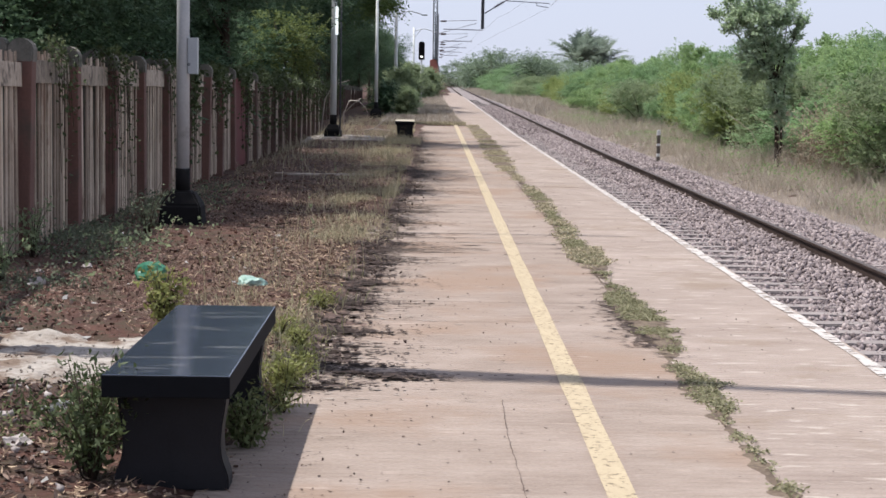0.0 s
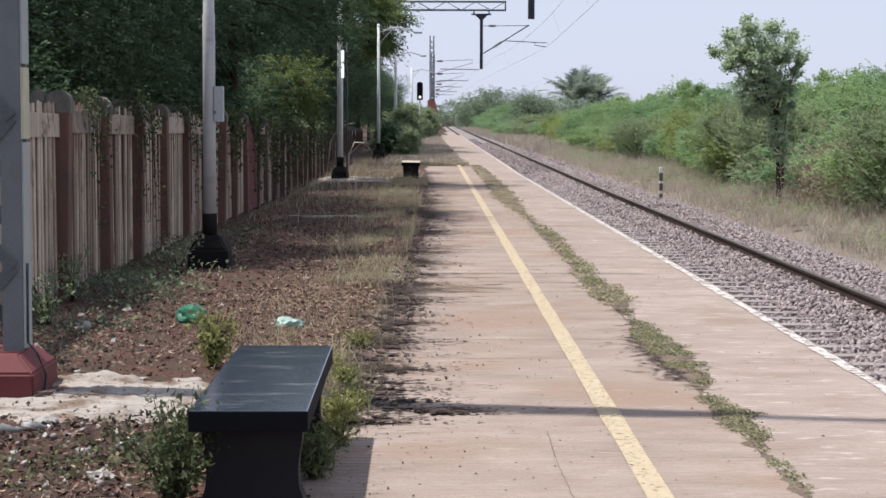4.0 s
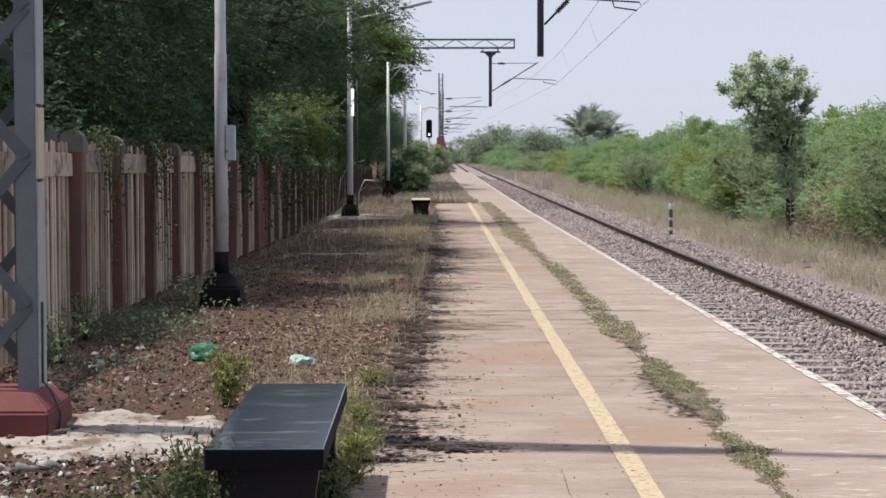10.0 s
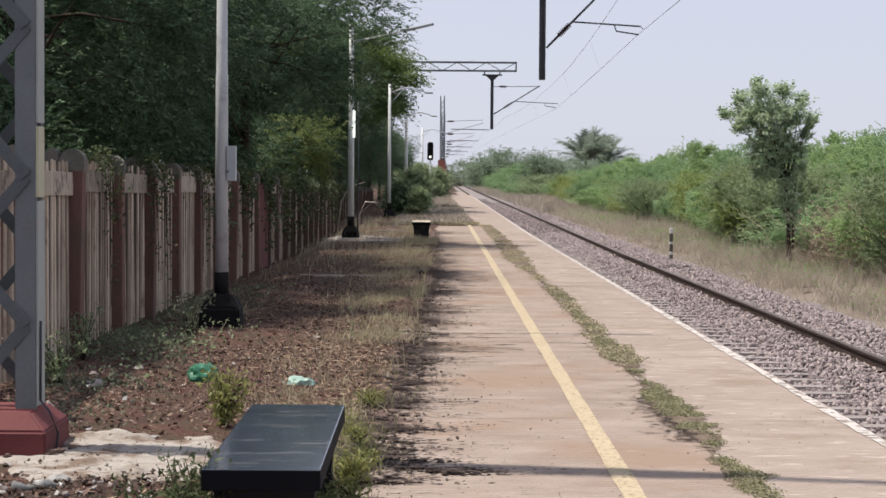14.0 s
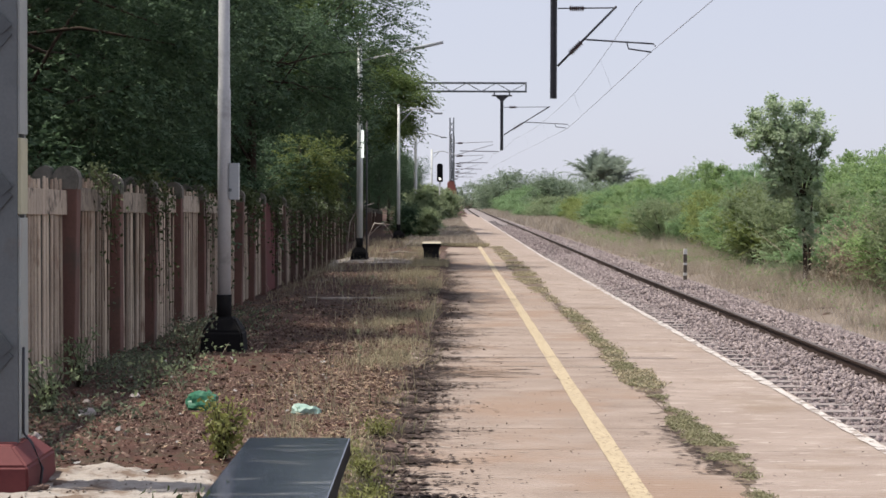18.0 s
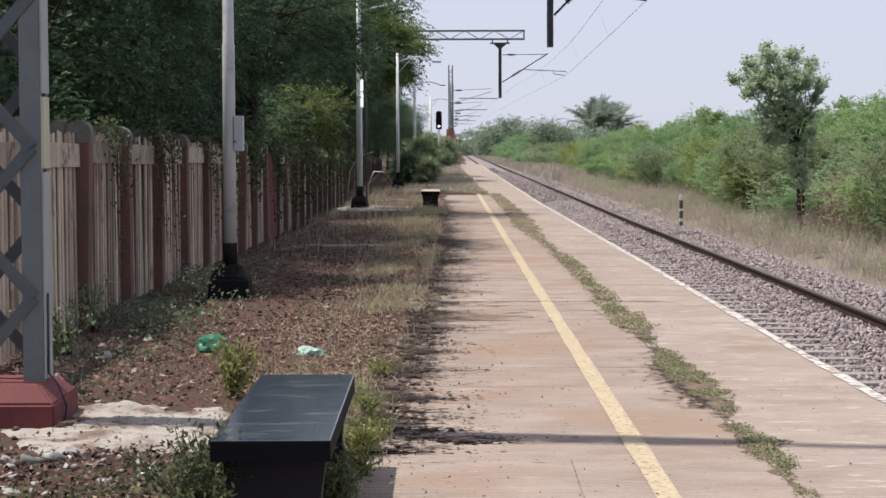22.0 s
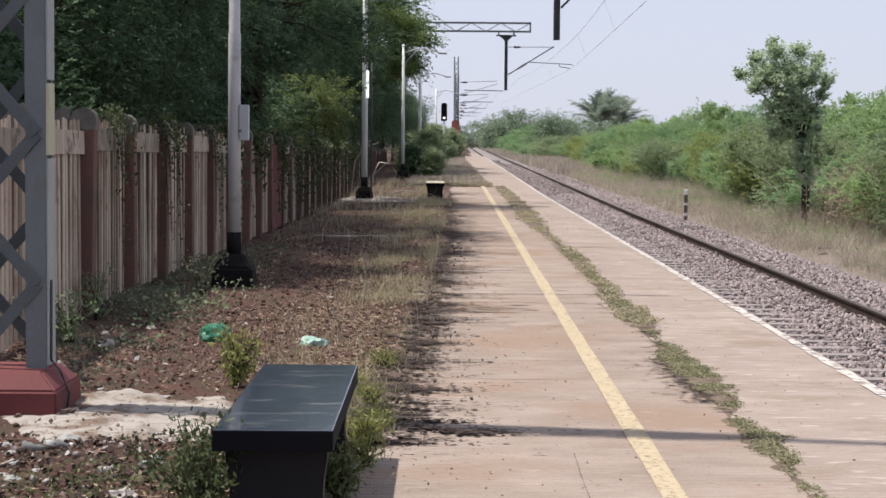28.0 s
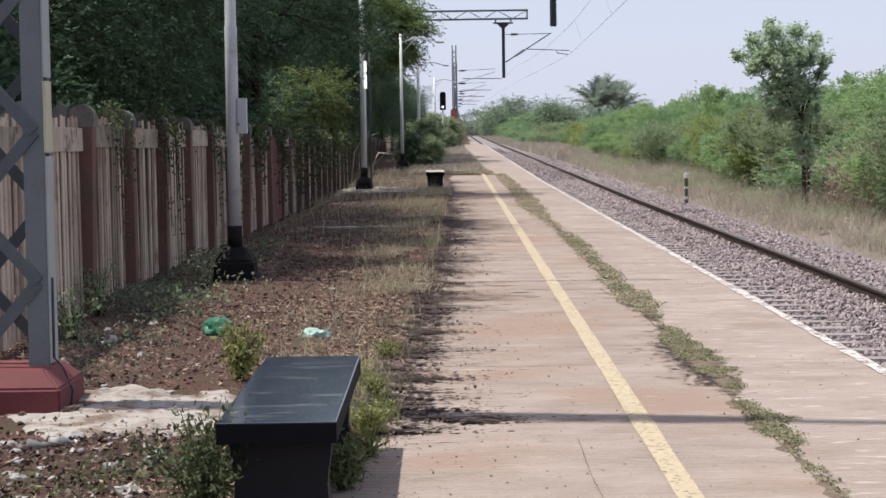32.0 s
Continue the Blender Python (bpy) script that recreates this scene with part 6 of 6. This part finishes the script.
def chunk(at, size, seed, material=RUBBLE, label="broken grey concrete chunk on the dirt"):
    bm = bmesh.new()
    bmesh.ops.create_icosphere(bm, subdivisions=2, radius=1)
    for v in bm.verts:
        q = 0.8 + 0.5 * noise.noise(v.co * 1.3 + Vector((seed, seed, 0)))
        v.co = Vector((v.co.x * size, v.co.y * size * 0.8, (v.co.z * 0.55 + 0.35) * size)) * q
    for f in bm.faces:
        f.smooth = False
    ob = new("rubble_chunk", mesh_of("rubble_chunk", bm, material))
    ob.matrix_basis = pose(*at)
    return tagged(ob, label, "rubble", "rubble chunks")


for k, (x, y, q) in enumerate(((-2.1, 8.2, 0.055), (-1.55, 8.4, 0.045), (-1.35, 7.77, 0.075), (-2.3, 8.75, 0.05), (-1.75, 7.4, 0.07), (-2.05, 7.8, 0.04), (-2.55, 12.2, 0.06), (-2.45, 13.4, 0.08), (-2.3, 14.6, 0.06), (-2.6, 14.2, 0.05))):
    chunk((x, y, 0.01), q, k * 1.7)
for k, (x, y, q) in enumerate(((-2.09, 10.04, 0.045), (-2.05, 10.1, 0.04), (-2.0, 10.23, 0.028), (-2.09, 11.11, 0.035), (-2.3, 9.95, 0.03))):
    chunk((x, y, 0.03), q, k * 2.9 + 40, MULCH, "dark clod of earth on the spilled lime")


def vine(at, height, spread, rng, label, runners=9, leaf=0.06):
    """Leafy runners hanging over the fence."""
    v = thing("vine", at, label, "vine", "fence vines")
    pts = []
    for k in range(runners):
        yy = rng.uniform(-spread, spread)
        z = height + rng.uniform(-0.05, 0.12)
        path = [(-0.12, yy, z - 0.1), (0.0, yy, z), (0.12, yy + rng.normal(0, 0.05), z - 0.15), (0.13, yy + rng.normal(0, 0.12), z - rng.uniform(0.15, 1.45))]
        bm = bmesh.new()
        tube(bm, path, 0.003, 4)
        part("runner", bm, BARK, v)
        p = np.array(path)
        for q in rng.uniform(0, 3, 42):
            i = min(int(q), 2)
            pts.append(p[i] + (p[i + 1] - p[i]) * (q - i) + rng.normal(0, 0.05, 3) + [0.03, 0, 0])
    part("foliage", leaves("vine_leaves", np.array(pts), leaf, WEED_DARK, rng, 0.6), None, v)


vr = np.random.default_rng(55)
for y, sp in ((17.2, 0.25), (19.8, 0.25), (20.6, 0.25), (24.4, 0.5), (26.5, 0.4), (30.0, 0.9), (34.0, 1.0), (38.0, 1.0), (41.0, 1.2), (44.0, 1.2), (47.0, 1.2), (50.0, 1.2), (53.0, 1.2), (57.0, 1.5), (61.0, 1.5), (66.0, 2.0), (71.0, 2.0)):
    vine((FENCE_X, y, 0.0), 1.72 - 0.0105 * (y - 16), sp, vr, "dark leafy creeper hanging over the fence", 9 if y < 26 else 17, 0.046 if y < 26 else 0.08)


def crack(name, points, width, material, label):
    """A thin wandering line of dirt in a crack of the concrete."""
    r = random.Random(len(points) * 7 + int(points[0][1] * 10))
    v, f = [], []
    n = 40
    for i in range(n + 1):
        q = i / n * (len(points) - 1)
        a = min(int(q), len(points) - 2)
        x = points[a][0] + (points[a + 1][0] - points[a][0]) * (q - a) + r.uniform(-0.003, 0.003)
        y = points[a][1] + (points[a + 1][1] - points[a][1]) * (q - a) + r.uniform(-0.012, 0.012)
        w = width * r.uniform(0.4, 1.2) / 2
        v += [(x - w, y - w, 0.0045), (x + w, y + w, 0.0045)]
        if i:
            f.append((2 * i - 2, 2 * i - 1, 2 * i + 1, 2 * i))
    return tagged(new(name, mesh_from(name, v, f, material)), label, "crack", kind="structure")


crack("crack_1", [(0.66, 9.1), (0.65, 8.2), (0.66, 7.5), (0.67, 6.5)], 0.003, LITTER_DARK, "thin dark crack running along the slab")
crack("crack_2", [(-0.1, 17.45), (0.4, 17.5), (1.05, 17.5), (1.5, 17.45)], 0.03, LIME, "pale mortar joint across the platform")
crack("crack_3", [(-0.1, 12.0), (0.5, 11.9), (1.2, 12.0)], 0.01, LIME, "faint pale line across the platform")


def dead_branch(at, points, r, label):
    b = thing("dead_branch", at, label, "branch", "bleached branches")
    bm = bmesh.new()
    tube(bm, points, [r * (1 - 0.6 * i / (len(points) - 1)) for i in range(len(points))], 8)
    part("stick", bm, BRANCH_PALE, b)
    bm = bmesh.new()
    p, q = Vector(points[1]), Vector(points[-1])
    tube(bm, [p, p.lerp(q, 0.3) + Vector((0.05, 0, 0.25)), p.lerp(q, 0.4) + Vector((0.2, 0, 0.42))], [r * 0.6, r * 0.4, r * 0.25], 6)
    part("twig", bm, BRANCH_PALE, b)


dead_branch((-2.0, 52.0, -0.02), [(0, 0, 0), (0.02, 0, 0.5), (0.18, 0, 0.86), (0.45, 0, 0.84), (0.62, 0, 0.66), (0.7, 0, 0.5)], 0.024, "bleached bent branch leaning over dry weeds")
dead_branch((-2.5, 50.0, -0.02), [(0, 0, 0), (0.1, 0, 0.9), (0.3, 0, 1.3), (0.75, 0, 1.42)], 0.018, "bleached branch arching out of the fence weeds")
dead_branch((-1.4, 50.5, 0.0), [(0, 0, 0.03), (0.3, 0.1, 0.09), (0.7, 0.1, 0.06), (1.0, 0.2, 0.03)], 0.03, "bleached branch lying on the dirt")


def dry_stalk(at, points, label):
    """A thin bare stalk with a few curled leaves."""
    t = thing("dry_stalk", at, label, "dry stalk", "dry stalks")
    bm = bmesh.new()
    tube(bm, points, [0.004 * (1 - 0.7 * i / (len(points) - 1)) for i in range(len(points))], 5)
    part("stem", bm, DRYWOOD, t)
    r = np.random.default_rng(int(abs(at[1]) * 10))
    p = np.array(points)
    q = r.uniform(0.3, 1, 10)
    i = np.minimum((q * (len(p) - 1)).astype(int), len(p) - 2)
    c = p[i] + (p[i + 1] - p[i]) * (q * (len(p) - 1) - i)[:, None]
    part("curled_leaves", leaves("curled_leaves", c, 0.05, LEAF_GREY, r, 0.4), None, t)


dry_stalk((-1.66, 13.9, 0.0), [(0, 0, 0), (-0.02, 0, 0.15), (0.03, 0, 0.32), (0.14, 0, 0.5)], "thin bare stalk leaning behind the green bag")
dry_stalk((-1.1, 21.0, 0.0), [(0, 0, 0), (0.03, 0, 0.4), (0.0, 0, 0.8)], "tall dry stalk at the platform edge")
dry_stalk((-0.85, 24.5, 0.0), [(0, 0, 0), (-0.04, 0, 0.4), (0.03, 0, 0.85)], "tall dry stalk at the platform edge")
dry_stalk((-0.7, 16.2, 0.0), [(0, 0, 0), (0.03, 0, 0.3), (-0.02, 0, 0.55)], "tall dry stalk at the platform edge")


def dead_twig(at, turn, length):
    t = thing("dead_twig", at, "broken grey twig lying on the dirt", "twig", "fallen twigs", turn=turn)
    bm = bmesh.new()
    tube(bm, [(0, 0, 0.012), (length * 0.4, 0.03, 0.03), (length, -0.02, 0.018)], [0.009, 0.007, 0.003], 6)
    tube(bm, [(length * 0.4, 0.03, 0.03), (length * 0.65, 0.14, 0.05)], [0.005, 0.002], 5)
    part("stick", bm, BARK, t)


tr = random.Random(12)
for k in range(26):
    dead_twig((tr.uniform(-2.8, -0.7), tr.uniform(8.5, 20), 0.004), tr.uniform(0, 360), tr.uniform(0.18, 0.55))
